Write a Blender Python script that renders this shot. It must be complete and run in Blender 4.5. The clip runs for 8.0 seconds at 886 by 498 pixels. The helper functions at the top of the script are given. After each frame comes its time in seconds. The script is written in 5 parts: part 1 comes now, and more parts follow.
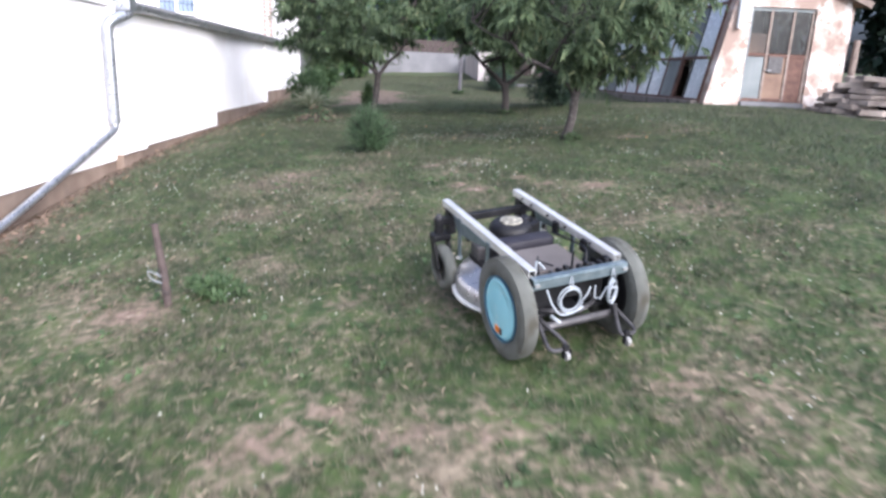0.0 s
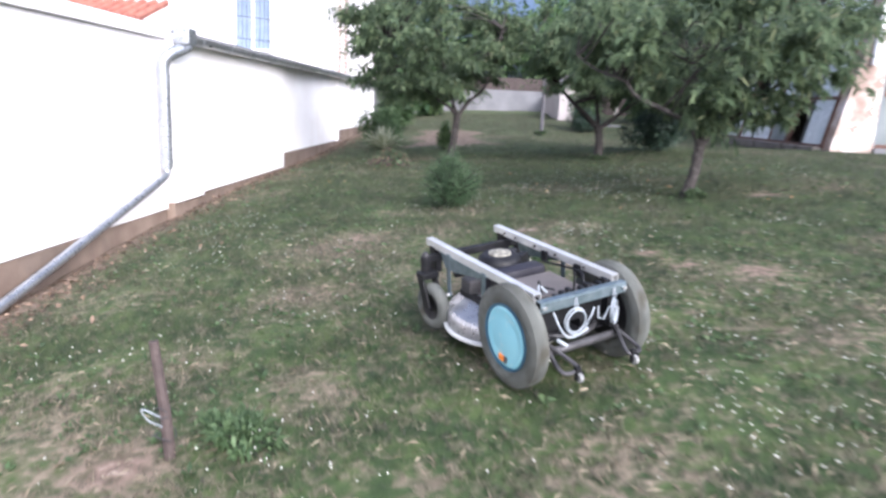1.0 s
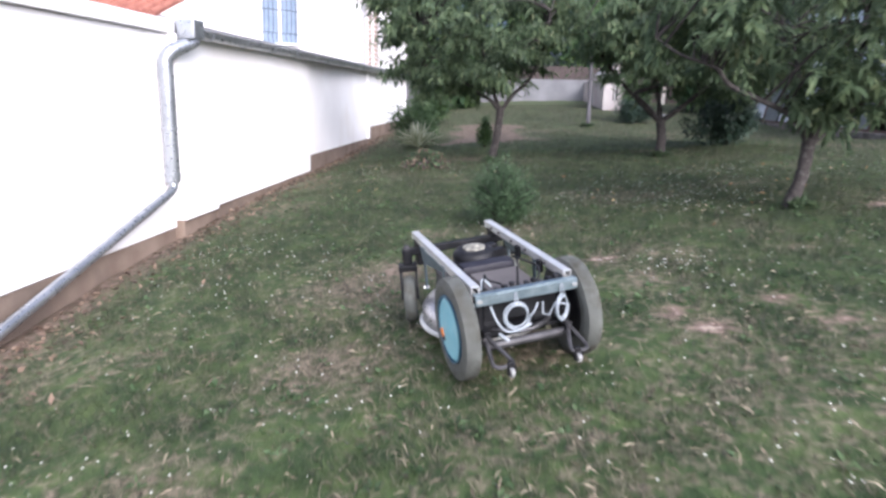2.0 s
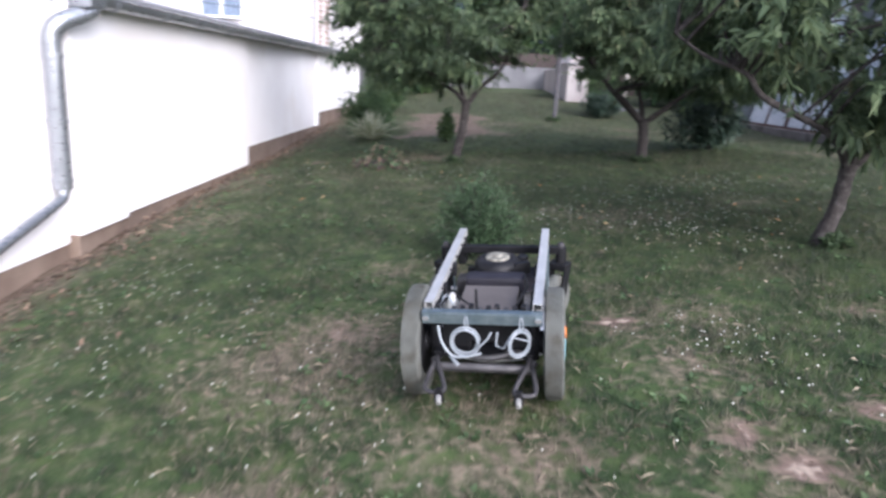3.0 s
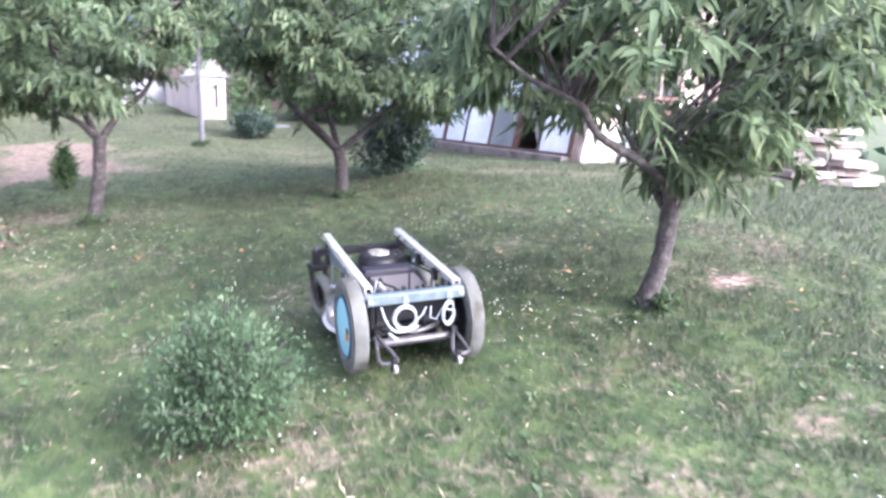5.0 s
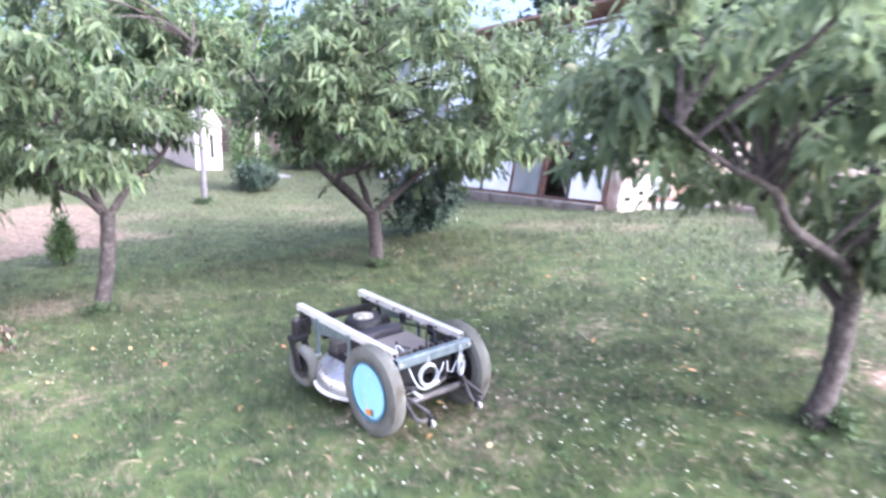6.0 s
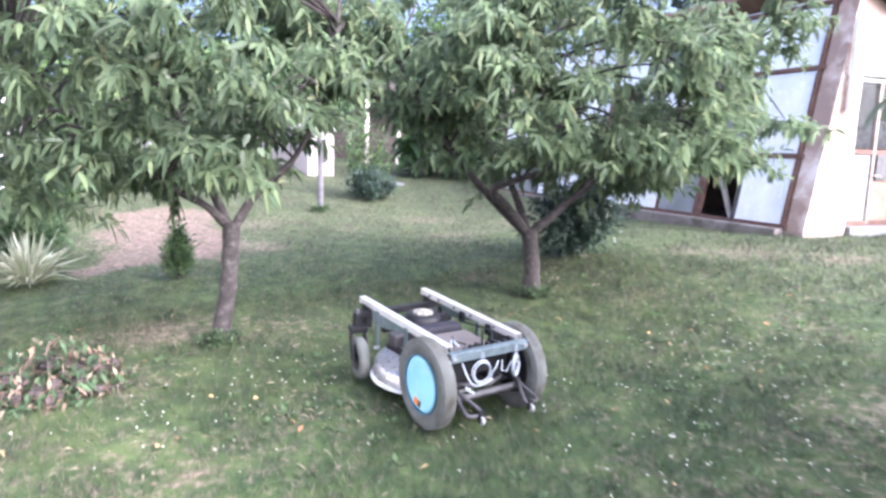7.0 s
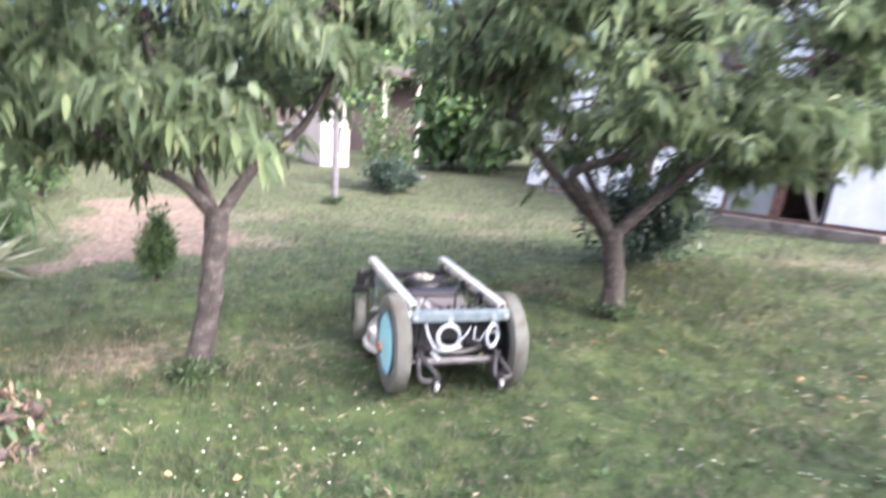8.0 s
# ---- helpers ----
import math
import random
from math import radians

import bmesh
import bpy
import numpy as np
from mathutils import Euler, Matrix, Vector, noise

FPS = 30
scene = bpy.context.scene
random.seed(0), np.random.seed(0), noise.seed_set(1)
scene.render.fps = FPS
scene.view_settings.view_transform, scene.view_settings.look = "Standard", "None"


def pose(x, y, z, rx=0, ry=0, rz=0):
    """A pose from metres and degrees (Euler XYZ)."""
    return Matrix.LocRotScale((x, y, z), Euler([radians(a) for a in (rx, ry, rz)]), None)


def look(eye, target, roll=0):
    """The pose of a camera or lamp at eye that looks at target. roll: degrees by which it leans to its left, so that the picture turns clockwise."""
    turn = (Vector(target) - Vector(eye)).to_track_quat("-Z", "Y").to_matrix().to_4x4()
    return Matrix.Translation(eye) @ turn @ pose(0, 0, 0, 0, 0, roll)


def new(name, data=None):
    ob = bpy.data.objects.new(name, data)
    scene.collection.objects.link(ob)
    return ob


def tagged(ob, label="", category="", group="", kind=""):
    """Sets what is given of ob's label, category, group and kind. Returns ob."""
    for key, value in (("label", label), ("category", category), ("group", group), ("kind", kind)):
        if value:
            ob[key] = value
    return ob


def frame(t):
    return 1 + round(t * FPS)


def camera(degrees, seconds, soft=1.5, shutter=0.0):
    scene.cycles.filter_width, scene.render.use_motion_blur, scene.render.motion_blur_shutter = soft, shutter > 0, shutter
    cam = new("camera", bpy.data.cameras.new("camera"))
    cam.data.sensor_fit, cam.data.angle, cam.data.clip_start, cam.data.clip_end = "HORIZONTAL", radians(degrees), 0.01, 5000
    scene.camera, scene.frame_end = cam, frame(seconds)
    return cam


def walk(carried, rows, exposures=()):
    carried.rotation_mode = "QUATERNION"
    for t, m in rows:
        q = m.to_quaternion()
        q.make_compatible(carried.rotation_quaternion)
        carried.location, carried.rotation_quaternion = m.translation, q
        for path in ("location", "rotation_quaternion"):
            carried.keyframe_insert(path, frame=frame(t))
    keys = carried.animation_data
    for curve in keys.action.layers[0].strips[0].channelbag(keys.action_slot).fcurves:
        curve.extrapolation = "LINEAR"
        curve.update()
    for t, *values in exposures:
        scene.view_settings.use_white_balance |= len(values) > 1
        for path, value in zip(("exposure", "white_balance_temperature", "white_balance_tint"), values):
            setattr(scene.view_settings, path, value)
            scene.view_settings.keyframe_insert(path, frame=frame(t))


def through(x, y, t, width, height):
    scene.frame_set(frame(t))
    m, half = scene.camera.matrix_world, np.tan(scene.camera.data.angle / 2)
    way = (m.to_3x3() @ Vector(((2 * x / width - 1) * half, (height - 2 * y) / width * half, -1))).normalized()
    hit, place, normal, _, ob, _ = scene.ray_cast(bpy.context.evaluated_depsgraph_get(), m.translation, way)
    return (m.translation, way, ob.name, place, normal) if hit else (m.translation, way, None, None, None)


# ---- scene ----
cam = camera(67.3, 8.0, soft=2.75, shutter=0.5)

PATH = [
    (0, (1.678, 0.095, 1.242), (1.802, 2.025, 0.732), 2.4),
    (0.5, (1.587, 0.71, 1.273), (1.717, 2.655, 0.826), 1.7),
    (1, (1.503, 1.284, 1.289), (1.426, 3.239, 0.871), 2.8),
    (2.3, (1.264, 2.585, 1.404), (1.069, 4.515, 0.918), 1.9),
    (2.5, (1.226, 2.8, 1.459), (1.051, 4.714, 0.908), 3.7),
    (3, (1.143, 3.318, 1.45), (1.121, 5.256, 0.954), 3.6),
    (3.5, (1.019, 3.831, 1.492), (1.257, 5.754, 0.995), 1.5),
    (3.7, (1.03, 4.03, 1.517), (1.298, 5.962, 1.074), 2.2),
    (4, (1.037, 4.331, 1.551), (1.496, 6.233, 1.139), 3.2),
    (4.2, (1.017, 4.524, 1.518), (1.609, 6.367, 1.014), 3.5),
    (5.3, (0.816, 5.398, 1.597), (1.863, 7.054, 1.197), 2.1),
    (5.5, (0.814, 5.6, 1.688), (1.81, 7.286, 1.28), 3.7),
    (6, (0.735, 6.046, 1.724), (1.782, 7.72, 1.406), 0.6),
    (6.5, (0.763, 6.677, 1.669), (1.687, 8.427, 1.381), 1.0),
    (7, (0.742, 7.173, 1.68), (1.553, 8.977, 1.385), 1.6),
    (7.5, (0.791, 7.695, 1.695), (1.713, 9.459, 1.503), 0.6),
    (8, (0.977, 8.326, 1.511), (1.764, 10.141, 1.214), 3.0),
]
EXPOSURE = [(0, 1.4, 5320, 12), (1.0, 1.44, 5300, 12), (2.5, 1.06, 5330, 13), (3.0, 1.02, 5290, 13), (3.5, 1.02, 5270, 14), (4.2, 1.82, 5240, 18),
            (5.3, 2.9, 5230, 21), (6.0, 2.97, 5270, 21), (6.5, 2.88, 5290, 19), (7.5, 2.76, 5380, 18), (8.0, 2.84, 5700, 17)]
walk(cam, [(t, look(eye, target, roll)) for t, eye, target, roll in PATH], EXPOSURE)

# ---- light: a bright hazy evening sky, the sun low and veiled ----
world = bpy.data.worlds.new("sky")
scene.world = world
world.use_nodes = True
wn = world.node_tree.nodes
sky = wn.new("ShaderNodeTexSky")
sky.sky_type, sky.sun_disc = "NISHITA", False
sky.sun_elevation, sky.sun_rotation = radians(30), radians(148)
sky.dust_density, sky.air_density, sky.ozone_density = 10.0, 0.5, 0.5
wn["Background"].inputs["Strength"].default_value = 0.15
world.node_tree.links.new(sky.outputs["Color"], wn["Background"].inputs["Color"])
sun_data = bpy.data.lights.new("sun", "SUN")
sun_data.energy, sun_data.angle, sun_data.color = 1.2, radians(140), (1.0, 0.96, 0.9)
sun = new("sun", sun_data)
sun.matrix_world = look((15.5, -20, 17), (0, 5, 0))


# ---- materials ----
def links(mat):
    mat.use_nodes = True
    return mat.node_tree.nodes, mat.node_tree.links, mat.node_tree.nodes["Principled BSDF"]


def ramp(nodes, stops):
    r = nodes.new("ShaderNodeValToRGB")
    while len(r.color_ramp.elements) < len(stops):
        r.color_ramp.elements.new(0.5)
    for e, (p, c) in zip(r.color_ramp.elements, stops):
        e.position, e.color = p, (*c, 1)
    return r


def surface(name, stops, scale=8.0, rough=0.6, metal=0.0, bump=0.2, fine=60.0, stain=None, vary=0.0, spec=0.5):
    """A procedural surface: colour from a coarse noise, relief and gloss from a fine one, and stains of their own colour."""
    mat = bpy.data.materials.new(name)
    n, l, b = links(mat)
    co = n.new("ShaderNodeTexCoord")
    big = n.new("ShaderNodeTexNoise")
    big.inputs["Scale"].default_value, big.inputs["Detail"].default_value = scale, 6
    l.new(co.outputs["Object"], big.inputs["Vector"])
    r = ramp(n, stops)
    l.new(big.outputs["Fac"], r.inputs["Fac"])
    colour = r.outputs["Color"]
    if stain:
        tint, size, low, high = stain
        s = n.new("ShaderNodeTexNoise")
        s.inputs["Scale"].default_value, s.inputs["Detail"].default_value = size, 8
        l.new(co.outputs["Object"], s.inputs["Vector"])
        m = n.new("ShaderNodeMapRange")
        m.inputs["From Min"].default_value, m.inputs["From Max"].default_value = low, high
        l.new(s.outputs["Fac"], m.inputs["Value"])
        mix = n.new("ShaderNodeMixRGB")
        mix.inputs["Color2"].default_value = (*tint, 1)
        l.new(m.outputs["Result"], mix.inputs["Fac"])
        l.new(colour, mix.inputs["Color1"])
        colour = mix.outputs["Color"]
    if vary:
        info = n.new("ShaderNodeObjectInfo")
        hsv = n.new("ShaderNodeHueSaturation")
        m = n.new("ShaderNodeMapRange")
        m.inputs["To Min"].default_value, m.inputs["To Max"].default_value = 1 - vary, 1 + vary
        l.new(info.outputs["Random"], m.inputs["Value"])
        l.new(m.outputs["Result"], hsv.inputs["Value"])
        l.new(colour, hsv.inputs["Color"])
        colour = hsv.outputs["Color"]
    l.new(colour, b.inputs["Base Color"])
    tiny = n.new("ShaderNodeTexNoise")
    tiny.inputs["Scale"].default_value, tiny.inputs["Detail"].default_value = fine, 4
    l.new(co.outputs["Object"], tiny.inputs["Vector"])
    m = n.new("ShaderNodeMapRange")
    m.inputs["To Min"].default_value, m.inputs["To Max"].default_value = max(0.02, rough - 0.12), min(1, rough + 0.12)
    l.new(tiny.outputs["Fac"], m.inputs["Value"])
    l.new(m.outputs["Result"], b.inputs["Roughness"])
    b.inputs["Metallic"].default_value = metal
    b.inputs["Specular IOR Level"].default_value = spec
    if bump:
        bp = n.new("ShaderNodeBump")
        bp.inputs["Strength"].default_value, bp.inputs["Distance"].default_value = bump, 0.01
        l.new(tiny.outputs["Fac"], bp.inputs["Height"])
        l.new(bp.outputs["Normal"], b.inputs["Normal"])
    return mat


def leaf_material(name, stops, gloss=0.45, through=0.35, normal_lift=0.3):
    """Leaves: a colour for each leaf, and light passing through them."""
    mat = bpy.data.materials.new(name)
    n, l, b = links(mat)
    geo = n.new("ShaderNodeNewGeometry")
    r = ramp(n, stops)
    l.new(geo.outputs["Random Per Island"], r.inputs["Fac"])
    co = n.new("ShaderNodeTexCoord")
    big = n.new("ShaderNodeTexNoise")
    big.inputs["Scale"].default_value = 2.0
    l.new(co.outputs["Object"], big.inputs["Vector"])
    hsv = n.new("ShaderNodeHueSaturation")
    m = n.new("ShaderNodeMapRange")
    m.inputs["From Min"].default_value, m.inputs["From Max"].default_value = 0.3, 0.7
    m.inputs["To Min"].default_value, m.inputs["To Max"].default_value = 0.75, 1.3
    l.new(big.outputs["Fac"], m.inputs["Value"])
    l.new(m.outputs["Result"], hsv.inputs["Value"])
    l.new(r.outputs["Color"], hsv.inputs["Color"])
    l.new(hsv.outputs["Color"], b.inputs["Base Color"])
    b.inputs["Roughness"].default_value = gloss
    # normals leaned upward, to even out and brighten the leaves' shading
    up = n.new("ShaderNodeVectorMath")
    up.operation = "MULTIPLY_ADD"
    l.new(geo.outputs["Normal"], up.inputs[0])
    up.inputs[1].default_value, up.inputs[2].default_value = (1.0, 1.0, 1.0), (0, 0, normal_lift)
    l.new(up.outputs["Vector"], b.inputs["Normal"])
    tr = n.new("ShaderNodeBsdfTranslucent")
    l.new(hsv.outputs["Color"], tr.inputs["Color"])
    mix = n.new("ShaderNodeMixShader")
    mix.inputs["Fac"].default_value = through
    l.new(b.outputs["BSDF"], mix.inputs[1])
    l.new(tr.outputs["BSDF"], mix.inputs[2])
    l.new(mix.outputs["Shader"], n["Material Output"].inputs["Surface"])
    return mat


def lawn_material(name, blades):
    """Grass: greens and straw mixed by the lawn's own dryness and bareness, both set on the mesh."""
    mat = bpy.data.materials.new(name)
    n, l, b = links(mat)
    geo = n.new("ShaderNodeNewGeometry")
    noise_a = n.new("ShaderNodeTexNoise")
    noise_a.inputs["Scale"].default_value, noise_a.inputs["Detail"].default_value = (6.5, 12)
    l.new(geo.outputs["Position"], noise_a.inputs["Vector"])
    green = ramp(n, [(0.35, (0.029, 0.047, 0.0175)), (0.5, (0.045, 0.068, 0.0238)), (0.65, (0.068, 0.093, 0.0325))])
    l.new(noise_a.outputs["Fac"], green.inputs["Fac"])
    straw = ramp(n, [(0.3, (0.075, 0.062, 0.043)), (0.75, (0.215, 0.178, 0.128))])
    fine = n.new("ShaderNodeTexNoise")
    fine.inputs["Scale"].default_value, fine.inputs["Detail"].default_value = 19, 8
    l.new(geo.outputs["Position"], fine.inputs["Vector"])
    l.new(geo.outputs["Random Per Island"] if blades else fine.outputs["Fac"], straw.inputs["Fac"])
    dry = n.new("ShaderNodeAttribute")
    dry.attribute_name = "dry"
    fac = n.new("ShaderNodeMath")
    fac.operation = "MULTIPLY_ADD"
    fac.use_clamp = True
    tuft = n.new("ShaderNodeMath")
    tuft.operation = "MULTIPLY_ADD"
    l.new(fine.outputs["Fac"], tuft.inputs[0])
    tuft.inputs[1].default_value, tuft.inputs[2].default_value = 3.6, -1.5
    if blades:
        own = n.new("ShaderNodeMath")
        own.operation = "MULTIPLY_ADD"
        l.new(geo.outputs["Random Per Island"], own.inputs[0])
        own.inputs[1].default_value = 0.5
        l.new(tuft.outputs["Value"], own.inputs[2])
        tuft = own
    l.new(tuft.outputs["Value"], fac.inputs[0])
    fac.inputs[1].default_value = 0.9
    shift = n.new("ShaderNodeMath")
    shift.operation = "MULTIPLY_ADD"
    l.new(dry.outputs["Fac"], shift.inputs[0])
    shift.inputs[1].default_value, shift.inputs[2].default_value = 1.1, -0.6
    l.new(shift.outputs["Value"], fac.inputs[2])
    mix = n.new("ShaderNodeMixRGB")
    l.new(fac.outputs["Value"], mix.inputs["Fac"])
    l.new(green.outputs["Color"], mix.inputs["Color1"])
    l.new(straw.outputs["Color"], mix.inputs["Color2"])
    colour = mix.outputs["Color"]
    if not blades:
        bare = n.new("ShaderNodeAttribute")
        bare.attribute_name = "bare"
        edge = n.new("ShaderNodeMath")
        edge.operation, edge.use_clamp = "MULTIPLY_ADD", True
        wobble = n.new("ShaderNodeMath")
        wobble.operation = "MULTIPLY_ADD"
        l.new(fine.outputs["Fac"], wobble.inputs[0])
        wobble.inputs[1].default_value, wobble.inputs[2].default_value = 1.6, -1.15
        l.new(bare.outputs["Fac"], edge.inputs[0])
        edge.inputs[1].default_value = 1.5
        l.new(wobble.outputs["Value"], edge.inputs[2])
        soil = ramp(n, [(0.3, (0.1, 0.07, 0.054)), (0.7, (0.2, 0.146, 0.118))])
        l.new(fine.outputs["Fac"], soil.inputs["Fac"])
        m2 = n.new("ShaderNodeMixRGB")
        l.new(edge.outputs["Value"], m2.inputs["Fac"])
        l.new(colour, m2.inputs["Color1"])
        l.new(soil.outputs["Color"], m2.inputs["Color2"])
        sand = n.new("ShaderNodeMapRange")
        sand.inputs["From Min"].default_value, sand.inputs["From Max"].default_value = 1.72, 2.0
        rough = n.new("ShaderNodeMath")
        rough.operation = "MULTIPLY_ADD"
        l.new(fine.outputs["Fac"], rough.inputs[0])
        rough.inputs[1].default_value = 1.5
        l.new(bare.outputs["Fac"], rough.inputs[2])
        l.new(rough.outputs["Value"], sand.inputs["Value"])
        m3 = n.new("ShaderNodeMixRGB")
        m3.inputs["Color2"].default_value = (0.37, 0.3, 0.24, 1)
        l.new(sand.outputs["Result"], m3.inputs["Fac"])
        l.new(m2.outputs["Color"], m3.inputs["Color1"])
        colour = m3.outputs["Color"]
        bp = n.new("ShaderNodeBump")
        bp.inputs["Strength"].default_value, bp.inputs["Distance"].default_value = 0.7, 0.02
        l.new(fine.outputs["Fac"], bp.inputs["Height"])
        l.new(bp.outputs["Normal"], b.inputs["Normal"])
    l.new(colour, b.inputs["Base Color"])
    b.inputs["Roughness"].default_value = 0.55 if blades else 0.75
    b.inputs["Specular IOR Level"].default_value = 0.5 if blades else 0.25
    if blades:
        up = n.new("ShaderNodeVectorMath")
        up.operation = "MULTIPLY_ADD"
        l.new(geo.outputs["Normal"], up.inputs[0])
        up.inputs[1].default_value, up.inputs[2].default_value = (0.3, 0.3, 0.3), (0, 0, 1)
        l.new(up.outputs["Vector"], b.inputs["Normal"])
        tr = n.new("ShaderNodeBsdfTranslucent")
        l.new(colour, tr.inputs["Color"])
        both = n.new("ShaderNodeMixShader")
        both.inputs["Fac"].default_value = 0.15
        l.new(b.outputs["BSDF"], both.inputs[1])
        l.new(tr.outputs["BSDF"], both.inputs[2])
        l.new(both.outputs["Shader"], n["Material Output"].inputs["Surface"])
    return mat


M_LAWN = lawn_material("lawn_soil", False)
M_BLADE = lawn_material("grass_blades", True)
M_PLASTER = surface("white_plaster", [(0.3, (0.78, 0.75, 0.75)), (0.7, (0.86, 0.84, 0.84))], 1.3, 0.9, 0, 0.15, 90,
                    ((0.74, 0.69, 0.65), 0.9, 0.56, 0.8))
M_PLINTH = surface("concrete_plinth", [(0.3, (0.14, 0.1, 0.076)), (0.7, (0.24, 0.185, 0.145))], 3, 0.95, 0, 0.5, 50,
                   ((0.11, 0.085, 0.068), 2.2, 0.5, 0.75))
M_ZINC = surface("zinc_sheet", [(0.3, (0.3, 0.315, 0.34)), (0.7, (0.43, 0.445, 0.475))], 6, 0.3, 0.75, 0.05, 30)
M_ROOF_SHEET = surface("grey_roof_sheet", [(0.3, (0.2, 0.2, 0.21)), (0.7, (0.3, 0.3, 0.31))], 4, 0.7, 0, 0.2)
M_CLAY = surface("clay_tile", [(0.3, (0.2, 0.07, 0.05)), (0.7, (0.33, 0.14, 0.1))], 5, 0.85, 0, 0.3, 40)
M_HOUSE = surface("house_render", [(0.3, (0.72, 0.68, 0.68)), (0.7, (0.82, 0.79, 0.78))], 0.8, 0.9, 0, 0.1, 60)
M_SHUTTER = surface("window_blind", [(0.3, (0.17, 0.22, 0.3)), (0.7, (0.23, 0.28, 0.37))], 5, 0.35, 0, 0.05)
M_FRAME = surface("white_window_frame", [(0.3, (0.72, 0.72, 0.72)), (0.7, (0.82, 0.82, 0.82))], 5, 0.5, 0, 0.05)
M_IRON = surface("dark_iron", [(0.3, (0.03, 0.03, 0.032)), (0.7, (0.06, 0.06, 0.06))], 20, 0.5, 0.6, 0.1)
M_BARK = surface("bark", [(0.35, (0.015, 0.012, 0.011)), (0.55, (0.03, 0.025, 0.023)), (0.72, (0.068, 0.059, 0.055))], 26, 0.95, 0, 1.0, 70)
M_GREYBARK = surface("grey_bark", [(0.35, (0.024, 0.02, 0.019)), (0.55, (0.046, 0.039, 0.036)), (0.72, (0.095, 0.085, 0.08))], 24, 0.95, 0, 1.0, 65)
M_LIMEBARK = surface("limewashed_bark", [(0.3, (0.07, 0.066, 0.073)), (0.7, (0.125, 0.12, 0.132))], 14, 0.95, 0, 0.6, 55)
M_PEACH = leaf_material("peach_leaf", [(0.0, (0.08, 0.115, 0.066)), (0.35, (0.105, 0.148, 0.08)), (0.75, (0.135, 0.182, 0.095)),
                                       (0.97, (0.175, 0.222, 0.112)), (1.0, (0.24, 0.24, 0.13))], 0.5, 0.55, 0.8)
M_DARKLEAF = leaf_material("dark_leaf", [(0, (0.018, 0.034, 0.025)), (0.6, (0.032, 0.058, 0.04)), (1, (0.065, 0.095, 0.062))], 0.5, 0.25)
M_WEED = leaf_material("feathery_weed", [(0, (0.042, 0.075, 0.036)), (0.6, (0.068, 0.115, 0.054)), (1, (0.11, 0.165, 0.08))], 0.6, 0.45)
M_GRASSTUFT = leaf_material("long_grass", [(0, (0.03, 0.052, 0.024)), (0.6, (0.055, 0.088, 0.038)), (1, (0.09, 0.125, 0.055))], 0.6, 0.35)
M_CLOVER = leaf_material("clover_leaf", [(0, (0.06, 0.1, 0.045)), (0.6, (0.095, 0.15, 0.065)), (1, (0.14, 0.2, 0.09))], 0.6, 0.5)
M_PALE = leaf_material("pale_blade", [(0, (0.2, 0.23, 0.13)), (0.6, (0.36, 0.38, 0.26)), (1, (0.58, 0.58, 0.46))], 0.5, 0.3)
M_FAR = leaf_material("far_foliage", [(0, (0.03, 0.06, 0.025)), (0.5, (0.06, 0.11, 0.04)), (1, (0.12, 0.18, 0.06))], 0.6, 0.35)
M_DRYLEAF = leaf_material("fallen_leaf", [(0, (0.26, 0.13, 0.06)), (0.5, (0.32, 0.19, 0.09)), (1, (0.38, 0.29, 0.15))], 0.6, 0.2)
M_LITTER = leaf_material("brown_litter", [(0, (0.05, 0.035, 0.025)), (0.6, (0.12, 0.08, 0.056)), (1, (0.23, 0.165, 0.115))], 0.8, 0.1)
M_STRAW = leaf_material("dry_clipping", [(0, (0.08, 0.064, 0.042)), (0.5, (0.16, 0.13, 0.088)), (1, (0.3, 0.255, 0.18))], 0.7, 0.2)
M_FLOWER = surface("clover_flower", [(0.3, (0.4, 0.4, 0.35)), (0.7, (0.55, 0.55, 0.5))], 30, 0.8, 0, 0.1)
M_OLDWOOD = surface("weathered_wood", [(0.3, (0.14, 0.11, 0.095)), (0.7, (0.25, 0.2, 0.17))], 12, 0.9, 0, 0.8, 70)
M_STAKE = surface("brown_stake", [(0.3, (0.036, 0.026, 0.024)), (0.7, (0.075, 0.055, 0.05))], 20, 0.8, 0, 0.6, 70)
M_STONE = surface("slab_stone", [(0.3, (0.16, 0.13, 0.11)), (0.7, (0.3, 0.26, 0.23))], 4, 0.95, 0, 0.8, 25, ((0.11, 0.09, 0.075), 2.5, 0.5, 0.75), vary=0.35)
M_SHED = surface("peeling_plaster", [(0.42, (0.25, 0.185, 0.155)), (0.5, (0.38, 0.305, 0.265)), (0.56, (0.5, 0.45, 0.425)), (0.64, (0.62, 0.59, 0.575))], 2.2, 0.95, 0, 0.6, 30,
                 ((0.27, 0.2, 0.165), 4.5, 0.56, 0.62))
M_FARWALL = surface("dull_white_render", [(0.3, (0.32, 0.285, 0.28)), (0.7, (0.44, 0.405, 0.395))], 1.2, 0.95, 0, 0.2, 40, ((0.3, 0.25, 0.23), 2.0, 0.55, 0.75))
M_KERB = surface("earthy_concrete", [(0.3, (0.12, 0.105, 0.095)), (0.7, (0.2, 0.18, 0.165))], 3, 0.95, 0, 0.5, 30, ((0.08, 0.07, 0.055), 5, 0.5, 0.7))
M_CONCRETE = surface("grey_concrete", [(0.3, (0.12, 0.12, 0.128)), (0.7, (0.19, 0.19, 0.2))], 1.5, 0.95, 0, 0.4, 30)
